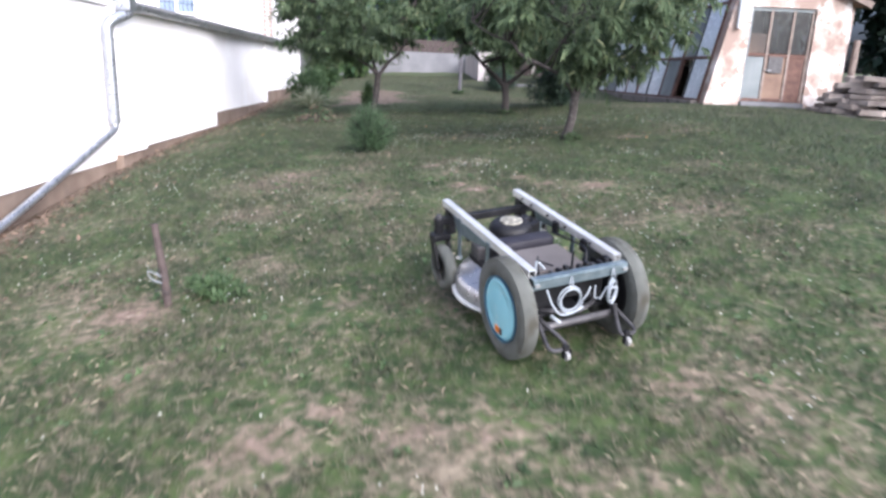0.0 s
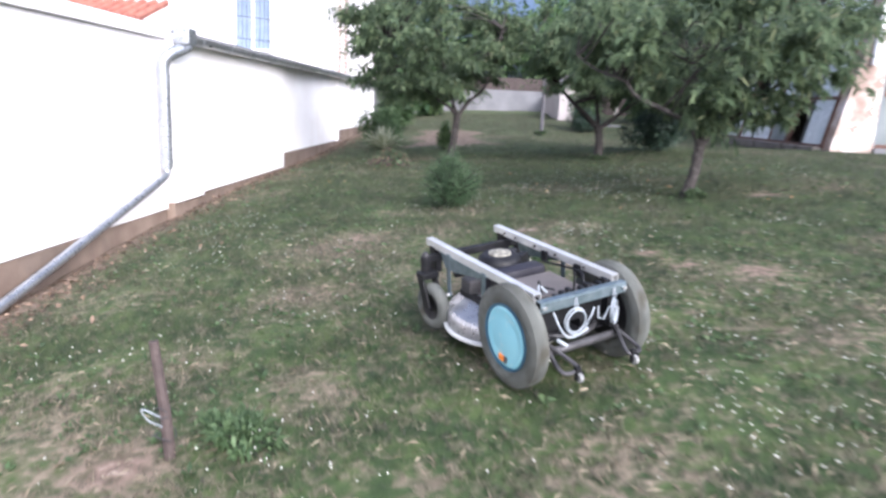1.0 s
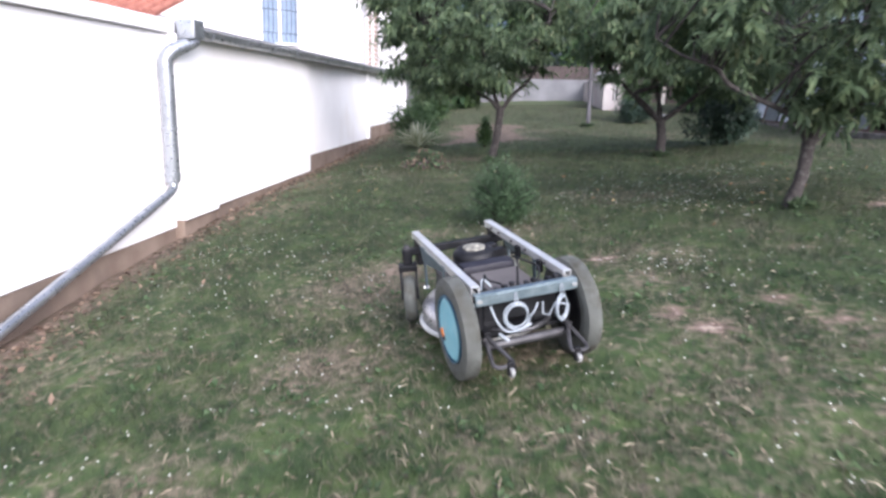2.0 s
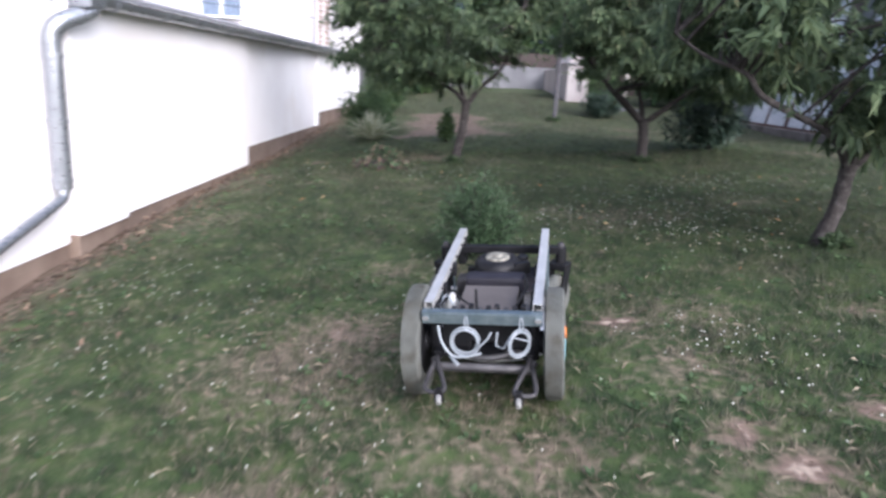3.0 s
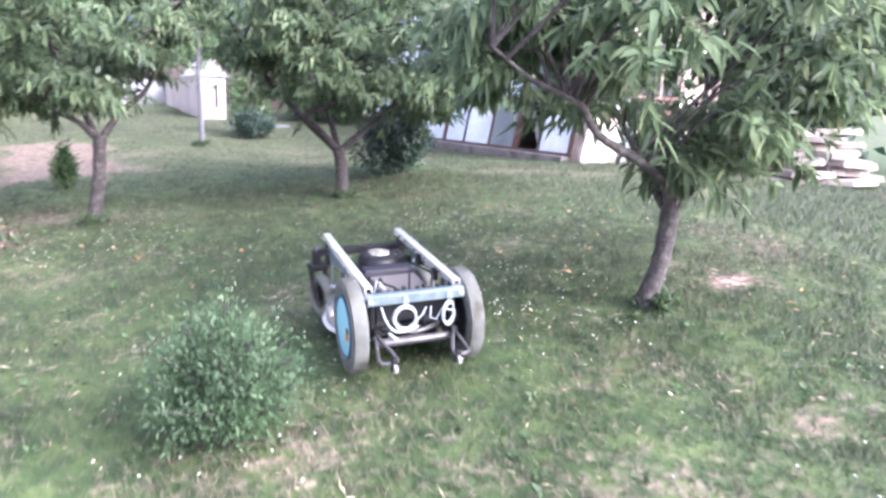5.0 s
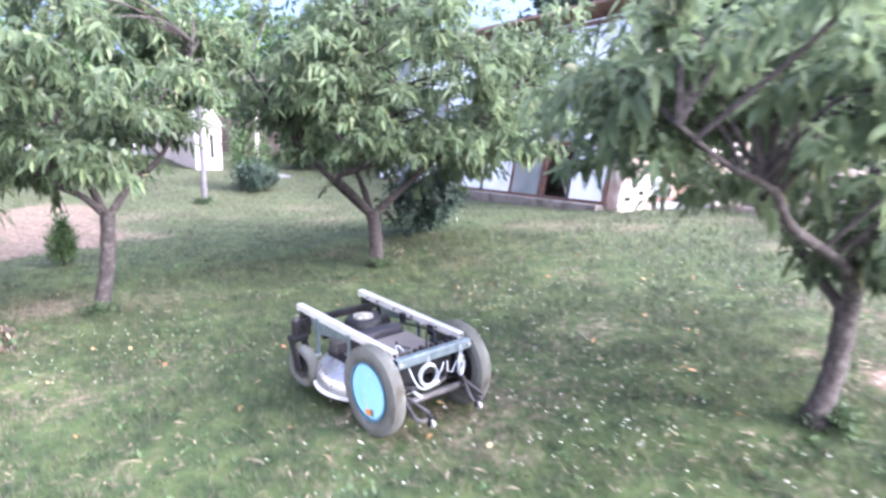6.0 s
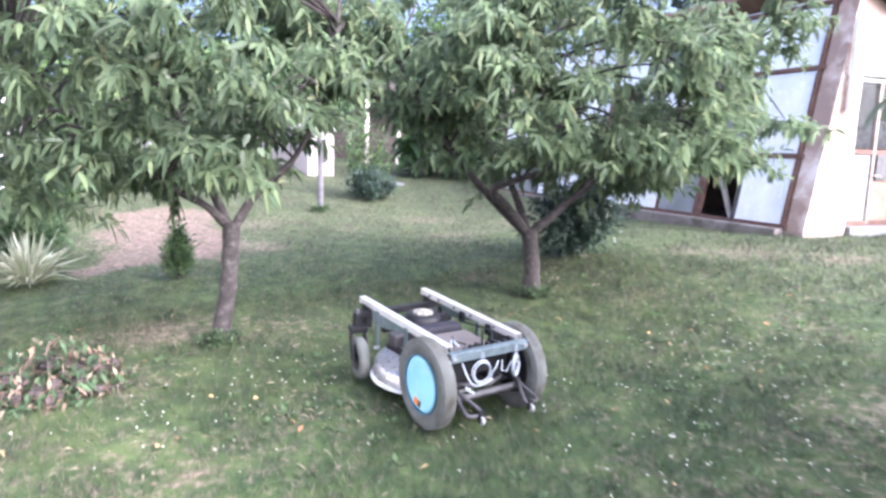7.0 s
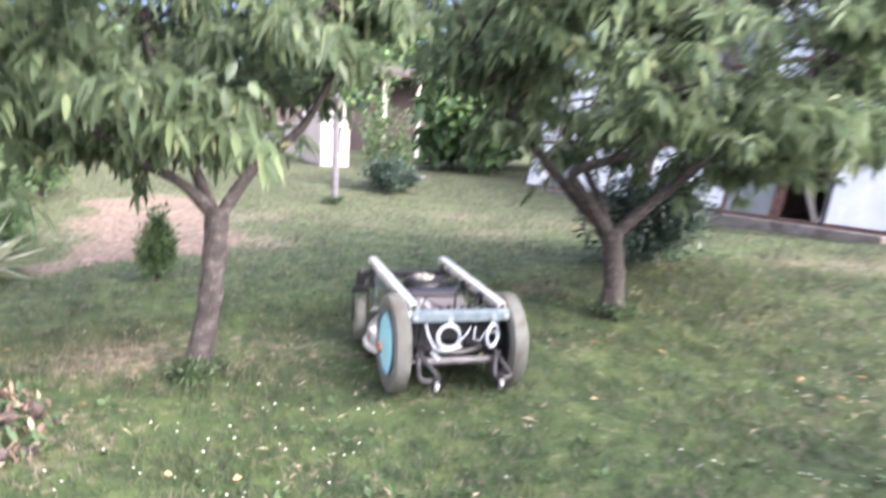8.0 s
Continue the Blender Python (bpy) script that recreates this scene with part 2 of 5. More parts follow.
M_RUST = surface("rusty_steel", [(0.3, (0.07, 0.038, 0.03)), (0.7, (0.14, 0.078, 0.06))], 10, 0.8, 0.3, 0.4, 50)
M_PANEL = surface("milky_glazing", [(0.3, (0.44, 0.48, 0.53)), (0.7, (0.66, 0.69, 0.73))], 1.6, 0.25, 0, 0.05, 15)
M_PANELGREY = surface("grey_green_board", [(0.3, (0.1, 0.115, 0.12)), (0.7, (0.18, 0.2, 0.205))], 2, 0.6, 0, 0.1, 25)
M_BOARD = surface("brown_board", [(0.3, (0.11, 0.065, 0.045)), (0.7, (0.2, 0.13, 0.09))], 4, 0.7, 0, 0.2, 30)
# shade inside the shed, glasshouse and hut, put into the colour
M_DARK = surface("inside_shade_tone", [(0.3, (0.035, 0.03, 0.028)), (0.7, (0.09, 0.08, 0.075))], 3, 0.9, 0, 0.2)
M_PALEWOOD = surface("pale_timber", [(0.3, (0.42, 0.38, 0.33)), (0.7, (0.58, 0.54, 0.48))], 8, 0.85, 0, 0.4)
# machine
M_RAIL = surface("aluminium_tube", [(0.3, (0.62, 0.615, 0.6)), (0.7, (0.76, 0.755, 0.74))], 12, 0.4, 0.65, 0.05, 80)
M_GALV = surface("galvanised_steel", [(0.3, (0.16, 0.21, 0.235)), (0.7, (0.27, 0.325, 0.355))], 30, 0.4, 0.8, 0.05, 90)
M_TYRE = surface("grey_rubber", [(0.3, (0.07, 0.073, 0.066)), (0.7, (0.125, 0.129, 0.117))], 9, 0.85, 0, 0.35, 120, ((0.05, 0.046, 0.034), 16, 0.47, 0.7))
M_DISC = surface("light_blue_plastic", [(0.3, (0.22, 0.46, 0.54)), (0.7, (0.28, 0.53, 0.6))], 4, 0.42, 0, 0.08, 40, ((0.42, 0.56, 0.58), 22, 0.58, 0.75))
M_DISCRIM = surface("dark_blue_plastic", [(0.3, (0.03, 0.08, 0.13)), (0.7, (0.05, 0.12, 0.18))], 8, 0.4)
M_ORANGE = surface("orange_reflector", [(0.3, (0.6, 0.17, 0.03)), (0.7, (0.75, 0.25, 0.05))], 30, 0.25)
M_BLACK = surface("black_paint", [(0.3, (0.006, 0.006, 0.007)), (0.7, (0.016, 0.016, 0.018))], 14, 0.48, 0, 0.1, 80, spec=0.22)
M_ENGINE = surface("dark_engine_plastic", [(0.3, (0.014, 0.013, 0.018)), (0.7, (0.027, 0.026, 0.034))], 10, 0.5, 0, 0.15, 90, spec=0.35)
M_BOX = surface("grey_box_lid", [(0.3, (0.078, 0.069, 0.066)), (0.7, (0.112, 0.1, 0.095))], 6, 0.55, 0, 0.05, 90)
M_DECK = surface("scuffed_deck_metal", [(0.3, (0.34, 0.34, 0.36)), (0.7, (0.5, 0.5, 0.52))], 7, 0.3, 0.75, 0.15, 40)
M_DECKRIM = surface("white_deck_rim", [(0.3, (0.42, 0.42, 0.41)), (0.7, (0.56, 0.56, 0.54))], 9, 0.55, 0, 0.1)
M_WHEELET = surface("small_wheel_plastic", [(0.3, (0.12, 0.12, 0.12)), (0.7, (0.26, 0.26, 0.25))], 40, 0.6, 0, 0.1)
M_CREAM = surface("dusty_cream_cover", [(0.35, (0.11, 0.105, 0.086)), (0.65, (0.28, 0.268, 0.225))], 45, 0.6, 0, 0.1)
M_CABLE = surface("white_cable", [(0.3, (0.2, 0.225, 0.25)), (0.7, (0.32, 0.345, 0.37))], 20, 0.5)
M_TUBE = surface("dull_steel_tube", [(0.3, (0.035, 0.034, 0.036)), (0.7, (0.075, 0.072, 0.075))], 20, 0.5, 0.4, 0.15)
M_BOLT = surface("bright_bolt", [(0.3, (0.32, 0.32, 0.32)), (0.7, (0.5, 0.5, 0.5))], 30, 0.4, 0.7)


# ---- building blocks ----
def link_mesh(name, verts, faces, mat, smooth=False):
    me = bpy.data.meshes.new(name)
    me.from_pydata([tuple(v) for v in verts], [], faces)
    me.materials.append(mat)
    if smooth:
        me.shade_smooth()
    return new(name, me)


def part(name, bm, material, parent=None, label="", smooth=False):
    """Links a bmesh as one mesh object, under a thing or a part of it."""
    me = bpy.data.meshes.new(name)
    bmesh.ops.recalc_face_normals(bm, faces=bm.faces)
    if smooth:
        for f in bm.faces:
            f.smooth = True
        for e in bm.edges:
            e.smooth = len(e.link_faces) != 2 or e.calc_face_angle(0) < 0.75
    bm.to_mesh(me)
    bm.free()
    me.materials.append(material)
    ob = new(name, me)
    if parent:
        ob.parent = parent
    if label:
        tagged(ob, label)
    return ob


def block(bm, size, centre, turn=(0, 0, 0), bevel=0.0):
    """A box of that size, its edges rounded by bevel."""
    made = bmesh.ops.create_cube(bm, size=1.0)
    vs = made["verts"]
    bmesh.ops.scale(bm, vec=size, verts=vs)
    if bevel:
        es = list({e for v in vs for e in v.link_edges})
        res = bmesh.ops.bevel(bm, geom=es, offset=bevel, segments=2, affect="EDGES", profile=0.6)
        vs = list({v for f in res["faces"] for v in f.verts} | {v for v in vs if v.is_valid})
    m = pose(*centre, *turn)
    bmesh.ops.transform(bm, matrix=m, verts=vs)
    return vs


def boxed(size, centre, turn=(0, 0, 0), bevel=0.0):
    bm = bmesh.new()
    block(bm, size, centre, turn, bevel)
    return bm


def pipe(bm, pts, radii, seg=10, cap=True):
    """A tube along a line of points; radii: one, or one for each point."""
    pts = [Vector(p) for p in pts]
    if not isinstance(radii, (list, tuple)):
        radii = [radii] * len(pts)
    rings, side = [], None
    for i, p in enumerate(pts):
        d = (pts[min(i + 1, len(pts) - 1)] - pts[max(i - 1, 0)]).normalized()
        if side is None:
            side = d.orthogonal().normalized()
        side = (side - d * side.dot(d)).normalized()
        up = d.cross(side)
        rings.append([bm.verts.new(p + radii[i] * (math.cos(a) * side + math.sin(a) * up))
                      for a in (2 * math.pi * k / seg for k in range(seg))])
    for r0, r1 in zip(rings, rings[1:]):
        for k in range(seg):
            bm.faces.new((r0[k], r0[(k + 1) % seg], r1[(k + 1) % seg], r1[k]))
    if cap:
        bm.faces.new(rings[0][::-1])
        bm.faces.new(rings[-1])


def piped(pts, radii, seg=10):
    bm = bmesh.new()
    pipe(bm, pts, radii, seg)
    return bm


def turned(profile, seg=32, axis="x"):
    """A body of revolution about an axis; profile: (along, radius) from one end to the other."""
    bm = bmesh.new()
    rings = []
    for a, r in profile:
        ring = []
        for k in range(seg):
            c, s = math.cos(2 * math.pi * k / seg), math.sin(2 * math.pi * k / seg)
            ring.append(bm.verts.new((a, r * c, r * s) if axis == "x" else (r * c, r * s, a)))
        rings.append(ring)
    for r0, r1 in zip(rings, rings[1:]):
        for k in range(seg):
            bm.faces.new((r0[k], r0[(k + 1) % seg], r1[(k + 1) % seg], r1[k]))
    for ring in (rings[0], rings[-1]):
        if (ring[0].co - ring[seg // 2].co).length > 1e-3:
            bm.faces.new(ring)
    bmesh.ops.remove_doubles(bm, verts=bm.verts, dist=1e-5)
    return bm


def arc(points, steps=6):
    """A smooth line through the points."""
    p = [Vector(q) for q in points]
    p = [2 * p[0] - p[1]] + p + [2 * p[-1] - p[-2]]
    out = []
    for a, b, c, d in zip(p, p[1:], p[2:], p[3:]):
        for k in range(steps):
            t = k / steps
            out.append(0.5 * (2 * b + (c - a) * t + (2 * a - 5 * b + 4 * c - d) * t * t + (3 * b - a - 3 * c + d) * t ** 3))
    return out + [p[-2]]


def empty(name, m, label, category, group="", kind=""):
    ob = new(name)
    ob.matrix_world = m
    return tagged(ob, label, category, group, kind)


# ---- the ground: a garden that rises away from the house wall ----
BASE = (0.143, 0.019, 0.04, -0.308, -0.339)
HUMPS = (-0.144, -0.013, 0.101, -0.02, -0.042, 0.099, 0.065, -0.143, -0.037, 0.028,
         0.048, 0.126, 0.057, 0.036, -0.05, 0.047, 0.099, 0.114, 0.12, -0.073)



def ground_z(x, y):
    x, y = np.asarray(x, float), np.asarray(y, float)
    z = (BASE[0] + BASE[1] * np.clip(x, -20, 30) + BASE[2] * np.clip(y, -20, 60)
         + BASE[3] * np.exp(-np.maximum(y, -2) / 6) + BASE[4] * np.exp(-(np.clip(x, -1.7, 60) + 1.5) / 1.2))
    k = 0
    for cx in (-0.5, 2, 4.5, 7):
        for cy in (3, 6, 9, 12, 15):
            z = z + HUMPS[k] * np.exp(-((x - cx) ** 2 + (y - cy) ** 2) / (2 * 2.2 ** 2))
            k += 1
    return z


def gz(x, y):
    return float(ground_z(x, y))


rng = np.random.default_rng(7)
# worn places in the lawn, then straw-coloured ones: x, y, radius, strength
WORN = [(2.12, 5.28, 0.09, 1.35), (2.24, 5.09, 0.11, 1.35), (2.62, 5.39, 0.09, 1.2), (0.7, 6.18, 0.13, 0.75), (1.9, 6.22, 0.08, 1.0), (1.55, 5.2, 0.19, 0.6),
        (0.33, 3.32, 0.16, 1.1), (2.77, 5.11, 0.09, 1.0), (3.11, 4.93, 0.13, 1.0), (1.44, 3.14, 0.08, 0.7), (1.71, 2.1, 0.14, 0.75), (1.21, 2.07, 0.16, 0.8),
        (1.45, 2.25, 0.12, 0.65), (1.99, 2.03, 0.11, 0.6), (2.68, 2.27, 0.12, 0.7), (1.93, 6.23, 0.08, 1.1), (4.16, 7.46, 0.17, 1.35), (4.19, 7.91, 0.12, 0.7),
        (3.08, 6.31, 0.15, 0.7), (-0.54, 11.35, 0.14, 1.1), (6.16, 10.88, 0.41, 0.6), (0.85, 9.75, 0.17, 0.6)]
DRYSPOT = [(0.24, 4.1, 0.17, 0.5), (-0.12, 3.66, 0.24, 0.55), (0.65, 6.06, 0.23, 0.5), (2.11, 3.21, 0.17, 0.4), (0.32, 3.27, 0.28, 0.6), (2.97, 2.05, 0.24, 0.5),
        (2.92, 2.28, 0.14, 0.5), (0.6, 5.81, 0.25, 0.5), (1.23, 5.2, 0.27, 0.5), (3.12, 4.88, 0.26, 0.5), (2.28, 6.24, 0.26, 0.6), (1.25, 6.31, 0.22, 0.5),
        (1.16, 6.95, 0.24, 0.25), (1.55, 11.43, 0.25, 0.45), (0.81, 11.64, 0.24, 0.5), (0.83, 11.59, 0.29, 0.55), (0.6, 10.8, 0.19, 0.5), (1.41, 9.85, 0.35, 0.2),
        (2.82, 6.94, 0.23, 0.3), (4.37, 9.86, 0.21, 0.4), (1.4, 4.87, 0.18, 0.5), (0.66, 6.23, 0.16, 0.5)]
DRYPATCH = [(rng.uniform(-1.2, 9), rng.uniform(0.3, 16), rng.uniform(0.15, 0.5), rng.uniform(0.2, 0.65)) for _ in range(60)] + DRYSPOT
DRYPATCH += [(rng.uniform(0.2, 4.5), rng.uniform(0.3, 6.5), rng.uniform(0.08, 0.3), rng.uniform(0.3, 0.75)) for _ in range(16)]


FINE = [(rng.uniform(-1.2, 5.5), rng.uniform(0.4, 12.5), rng.uniform(0.06, 0.2), rng.uniform(-0.35, 0.45)) for _ in range(420)]


def lawn_dry(x, y):
    d = 0.34 - 0.26 * np.clip((y - 3.0) / 3.0, 0, 1) + 0.34 * np.clip((y - 11.5) / 3.5, 0, 1)
    for cx, cy, r, s in FINE:
        d = d + s * np.exp(-((x - cx) ** 2 + (y - cy) ** 2) / (r * r))
    for cx, cy, r, s in DRYPATCH:
        d = d + s * np.exp(-(((x - cx) * 0.8) ** 2 + (y - cy) ** 2) / (r * r))
    for cx, cy, r, s in WORN:
        d = d + 0.4 * s * np.exp(-((x - cx) ** 2 + (y - cy) ** 2) / (2.4 * r * r))
    return np.clip(d, 0, 1)


def lawn_bare(x, y):
    b = np.zeros_like(x)
    for cx, cy, r, s in WORN:
        b = b + s * np.exp(-((x - cx) ** 2 + ((y - cy) * 1.4) ** 2) / (r * r))
    wob = 0.13 * np.sin(y * 3.7 + 1.3 * np.sin(x * 5)) + 0.08 * np.sin(x * 9 + y * 6)
    x0, y0 = x, y
    x, y = x + wob, y + 1.5 * wob
    bed = np.clip((x - 0.2) / 0.15, 0, 1) * np.clip((1.65 - x) / 0.15, 0, 1) * np.clip((y - 13.5) / 0.3, 0, 1) * np.clip((17.4 - y) / 0.3, 0, 1)
    x, y = x0, y0
    b = np.maximum(b, 0.8 * bed)
    b = b + 0.8 * np.exp(-(np.maximum(x + 1.5, 0) / 0.42) ** 2)
    return np.clip(b, 0, 1.35)


def build_ground():
    xs = np.concatenate([np.linspace(-400, -30, 8), np.linspace(-24, -2.5, 14), np.arange(-2, 8.2, 0.075), np.linspace(8.6, 24, 24), np.linspace(30, 400, 8)])
    ys = np.concatenate([np.linspace(-400, -30, 6), np.linspace(-20, 0, 14), np.arange(0.3, 14, 0.075), np.linspace(14.2, 30, 60), np.linspace(34, 500, 12)])
    gx, gy = np.meshgrid(xs, ys)
    x, y = gx.ravel(), gy.ravel()
    z = ground_z(x, y) + 0.012 * np.sin(x * 5.1 + 2 * np.sin(y * 2.3)) * np.sin(y * 4.3 + 1.7 * np.sin(x * 1.9)) * (np.abs(x - 3) < 8)
    nx, ny = len(xs), len(ys)
    idx = np.arange(nx * ny).reshape(ny, nx)
    faces = np.stack([idx[:-1, :-1], idx[:-1, 1:], idx[1:, 1:], idx[1:, :-1]], -1).reshape(-1, 4)
    ob = link_mesh("ground", np.stack([x, y, z], -1).tolist(), faces.tolist(), M_LAWN, True)
    for key, values in (("dry", lawn_dry(x, y)), ("bare", lawn_bare(x, y))):
        at = ob.data.attributes.new(key, "FLOAT", "POINT")
        at.data.foreach_set("value", values.astype(np.float32))
    tagged(ob, "uneven sloping lawn with dry and worn patches", "ground", kind="structure")


def triangles(name, verts, mat, extra=None, per=3, faces=None):
    """One mesh of many like pieces: verts is pieces x per x 3; faces are the triangles of one piece."""
    n = len(verts)
    faces = np.array(faces if faces is not None else [[0, 1, 2]])
    me = bpy.data.meshes.new(name)
    me.vertices.add(n * per)
    me.vertices.foreach_set("co", verts.astype(np.float32).ravel())
    tri = (np.arange(n)[:, None, None] * per + faces[None]).reshape(-1)
    me.loops.add(len(tri))
    me.loops.foreach_set("vertex_index", tri.astype(np.int32))
    me.polygons.add(len(tri) // 3)
    me.polygons.foreach_set("loop_start", np.arange(0, len(tri), 3, dtype=np.int32))
    me.update(calc_edges=True)
    if extra is not None:
        at = me.attributes.new("dry", "FLOAT", "POINT")
        at.data.foreach_set("value", np.repeat(extra, per).astype(np.float32))
    me.materials.append(mat)
    return new(name, me)


def build_grass():
    """Short mown grass, thick where the way passes, in real blades."""
    def field(count, x0, x1, y0, y1, tall, wide):
        x, y = rng.uniform(x0, x1, count), rng.uniform(y0, y1, count)
        bare, dry = lawn_bare(x, y), lawn_dry(x, y)
        clump = 0.5 + 0.5 * np.sin(x * 31 + 3 * np.sin(y * 13.1)) * np.sin(y * 27 + 3 * np.sin(x * 11.7))
        keep = rng.uniform(0, 1, count) > np.clip(bare * 1.15, 0, 0.97) * 0.95 + 0.2 * dry * (1 - clump)
        x, y, dry, clump = x[keep], y[keep], dry[keep], clump[keep]
        n = len(x)
        h = tall * rng.uniform(0.5, 1.25, n) * (0.75 + 0.5 * clump) * (1.1 - 0.5 * dry)
        w = wide * rng.uniform(0.7, 1.3, n)
        a, lean, la = rng.uniform(0, 6.283, n), rng.uniform(0.2, 1.1, n), rng.uniform(0, 6.283, n)
        z = ground_z(x, y) - 0.004
        base = np.stack([x, y, z], -1)
        side = np.stack([np.cos(a), np.sin(a), 0 * a], -1) * w[:, None] / 2
        tip = base + np.stack([np.cos(la) * lean * h, np.sin(la) * lean * h, h], -1)
        return np.stack([base - side, base + side, tip], 1), dry

    near_v, near_d = field(330000, -1.35, 5.2, 0.6, 12.2, 0.042, 0.006)
    tagged(triangles("grass", near_v, M_BLADE, near_d), "short patchy lawn grass, green and straw coloured", "grass", kind="stuff")
    far_v, far_d = field(140000, -1.3, 9.5, 12.2, 24, 0.04, 0.009)
    side_v, side_d = field(90000, 5.2, 10.5, 2.5, 12.2, 0.05, 0.01)
    back_v, back_d = field(110000, -1.35, 10.5, -7, 0.6, 0.045, 0.01)
    edge_v, edge_d = field(24000, 5.2, 10.5, 0.6, 2.5, 0.045, 0.01)
    tagged(triangles("grass", np.concatenate([far_v, side_v, back_v, edge_v]), M_BLADE, np.concatenate([far_d, side_d, back_d, edge_d])), "mown grass further up the garden", "grass", kind="stuff")
    # clover flowers, in drifts
    spots = [(rng.uniform(-0.8, 5), rng.uniform(1.5, 11), rng.uniform(0.3, 0.9)) for _ in range(30)]
    spots += [(3.0, 8.7, 0.7), (2.7, 9.3, 0.7), (3.5, 9.6, 0.6), (0.6, 4.6, 0.8), (0.4, 6.2, 0.6), (2.6, 3.4, 0.8), (3.0, 7.4, 0.6), (3.1, 8.2, 0.5)]
    pts = np.concatenate([np.stack([rng.normal(cx, r * 0.6, 44), rng.normal(cy, r * 0.6, 44)], -1) for cx, cy, r in spots])
    pts = pts[(pts[:, 0] > -1.1) & (rng.uniform(0, 1, len(pts)) > lawn_bare(pts[:, 0], pts[:, 1]))]
    x, y = pts.T
    r = rng.uniform(0.003, 0.0066, len(x))
    c = np.stack([x, y, ground_z(x, y) + rng.uniform(0.025, 0.06, len(x))], -1)
    octa = np.array([(1, 0, 0), (-1, 0, 0), (0, 1, 0), (0, -1, 0), (0, 0, 0.9), (0, 0, -0.6)])
    v = c[:, None] + octa[None] * r[:, None, None]
    f = [(0, 2, 4), (2, 1, 4), (1, 3, 4), (3, 0, 4), (2, 0, 5), (1, 2, 5), (3, 1, 5), (0, 3, 5)]
    tagged(triangles("clover_flowers", v, M_FLOWER, per=6, faces=f), "small white clover flowers in the grass", "flowers", kind="stuff")


LEAF_FACES = [(0, 1, 2), (0, 2, 3), (1, 4, 2), (2, 4, 3)]
LONG_LEAF_FACES = [(0, 1, 2), (0, 2, 3), (1, 4, 5), (1, 5, 2), (2, 5, 6), (2, 6, 3), (4, 7, 5), (5, 7, 6)]


def leaf_frame(way, g):
    """The way, side and upper face of each leaf."""
    way = way / np.linalg.norm(way, axis=1, keepdims=True)
    side = np.cross(way, np.array([0, 0, 1.0]) + g.normal(0, 0.5, (len(way), 3)))
    side /= np.linalg.norm(side, axis=1, keepdims=True) + 1e-9
    return way, side, np.cross(side, way)


def leaves(base, way, length, width, seed):
    """Folded, drooping leaves: where they start and the way they point."""
    g = np.random.default_rng(seed)
    n = len(base)
    way, side, up = leaf_frame(way, g)
    L, W = length[:, None], width[:, None]
    mid = base + way * L * 0.45 - up * W * 0.2
    tip = base + way * L + np.array([0, 0, -1.0]) * L * g.uniform(0.05, 0.35, (n, 1))
    return np.stack([base, mid - side * W / 2 + up * W * 0.3, mid, mid + side * W / 2 + up * W * 0.3, tip], 1)


def long_leaves(base, way, length, width, seed):
    """Long lance-shaped leaves that arch over and hang at the tip."""
    g = np.random.default_rng(seed)
    n = len(base)
    way, side, up = leaf_frame(way, g)
    L, W = length[:, None], width[:, None]
    sag = np.array([0, 0, -1.0]) * L * g.uniform(0.2, 0.6, (n, 1))
    rows = [base]
    for s, w in ((0.32, 0.5), (0.68, 0.42)):
        mid = base + way * L * s + sag * s * s - up * W * 0.14
        rows += [mid - side * W * w + up * W * 0.2, mid, mid + side * W * w + up * W * 0.2]
    rows.append(base + way * L * 0.97 + sag)
    return np.stack(rows, 1)


def build_lawn_weeds():
    """Flat rosettes of clover, dandelion and plantain among the grass."""
    g = np.random.default_rng(19)
    n = 3400
    x, y = g.uniform(-1.1, 5.2, n), g.uniform(0.9, 12.5, n)
    patch = np.sin(x * 2.3 + 1.7 * np.sin(y * 1.3)) * np.sin(y * 2.9 + 1.1 * np.sin(x * 1.7))
    keep = (g.uniform(-0.9, 0.7, n) < patch) & (lawn_bare(x, y) < 0.5)
    x, y = x[keep], y[keep]
    n, m = len(x), 7
    a = g.uniform(0, 6.283, (n, m))
    e = g.uniform(0.15, 0.9, (n, m))
    way = np.stack([np.cos(a) * np.cos(e), np.sin(a) * np.cos(e), np.sin(e)], -1)
    root = np.stack([x, y, ground_z(x, y)], -1)[:, None] + way * 0.008
    size = g.uniform(0.018, 0.05, (n, 1)) * g.uniform(0.7, 1.2, (n, m))
    v = leaves(root.reshape(-1, 3), way.reshape(-1, 3), size.ravel(), size.ravel() * g.uniform(0.3, 0.55, n * m), 20)
    tagged(triangles("lawn_weeds", v, M_CLOVER, per=5, faces=LEAF_FACES), "low leafy weeds and clover among the grass", "weeds", kind="stuff")
    # dry clippings left by mowing
    n = 20000
    x, y = g.uniform(-1.1, 5.2, n), 0.7 + 11.5 * g.uniform(0, 1, n) ** 1.7
    drift = np.sin(x * 3.1 + 2 * np.sin(y * 1.9)) * np.sin(y * 3.7 + 1.5 * np.sin(x * 2.7)) + lawn_dry(x, y)
    keep = g.uniform(-0.6, 1.1, n) < drift
    x, y = x[keep], y[keep]
    n = len(x)
    root = np.stack([x, y, ground_z(x, y) + g.uniform(0.012, 0.034, n)], -1)
    way = np.stack([g.normal(0, 1, n), g.normal(0, 1, n), g.normal(0, 0.18, n)], -1)
    v = leaves(root, way, g.uniform(0.018, 0.07, n), g.uniform(0.004, 0.011, n), 21)
    tagged(triangles("dry_clippings", v, M_STRAW, per=5, faces=LEAF_FACES), "dry straw-coloured clippings scattered on the lawn", "clippings", kind="stuff")


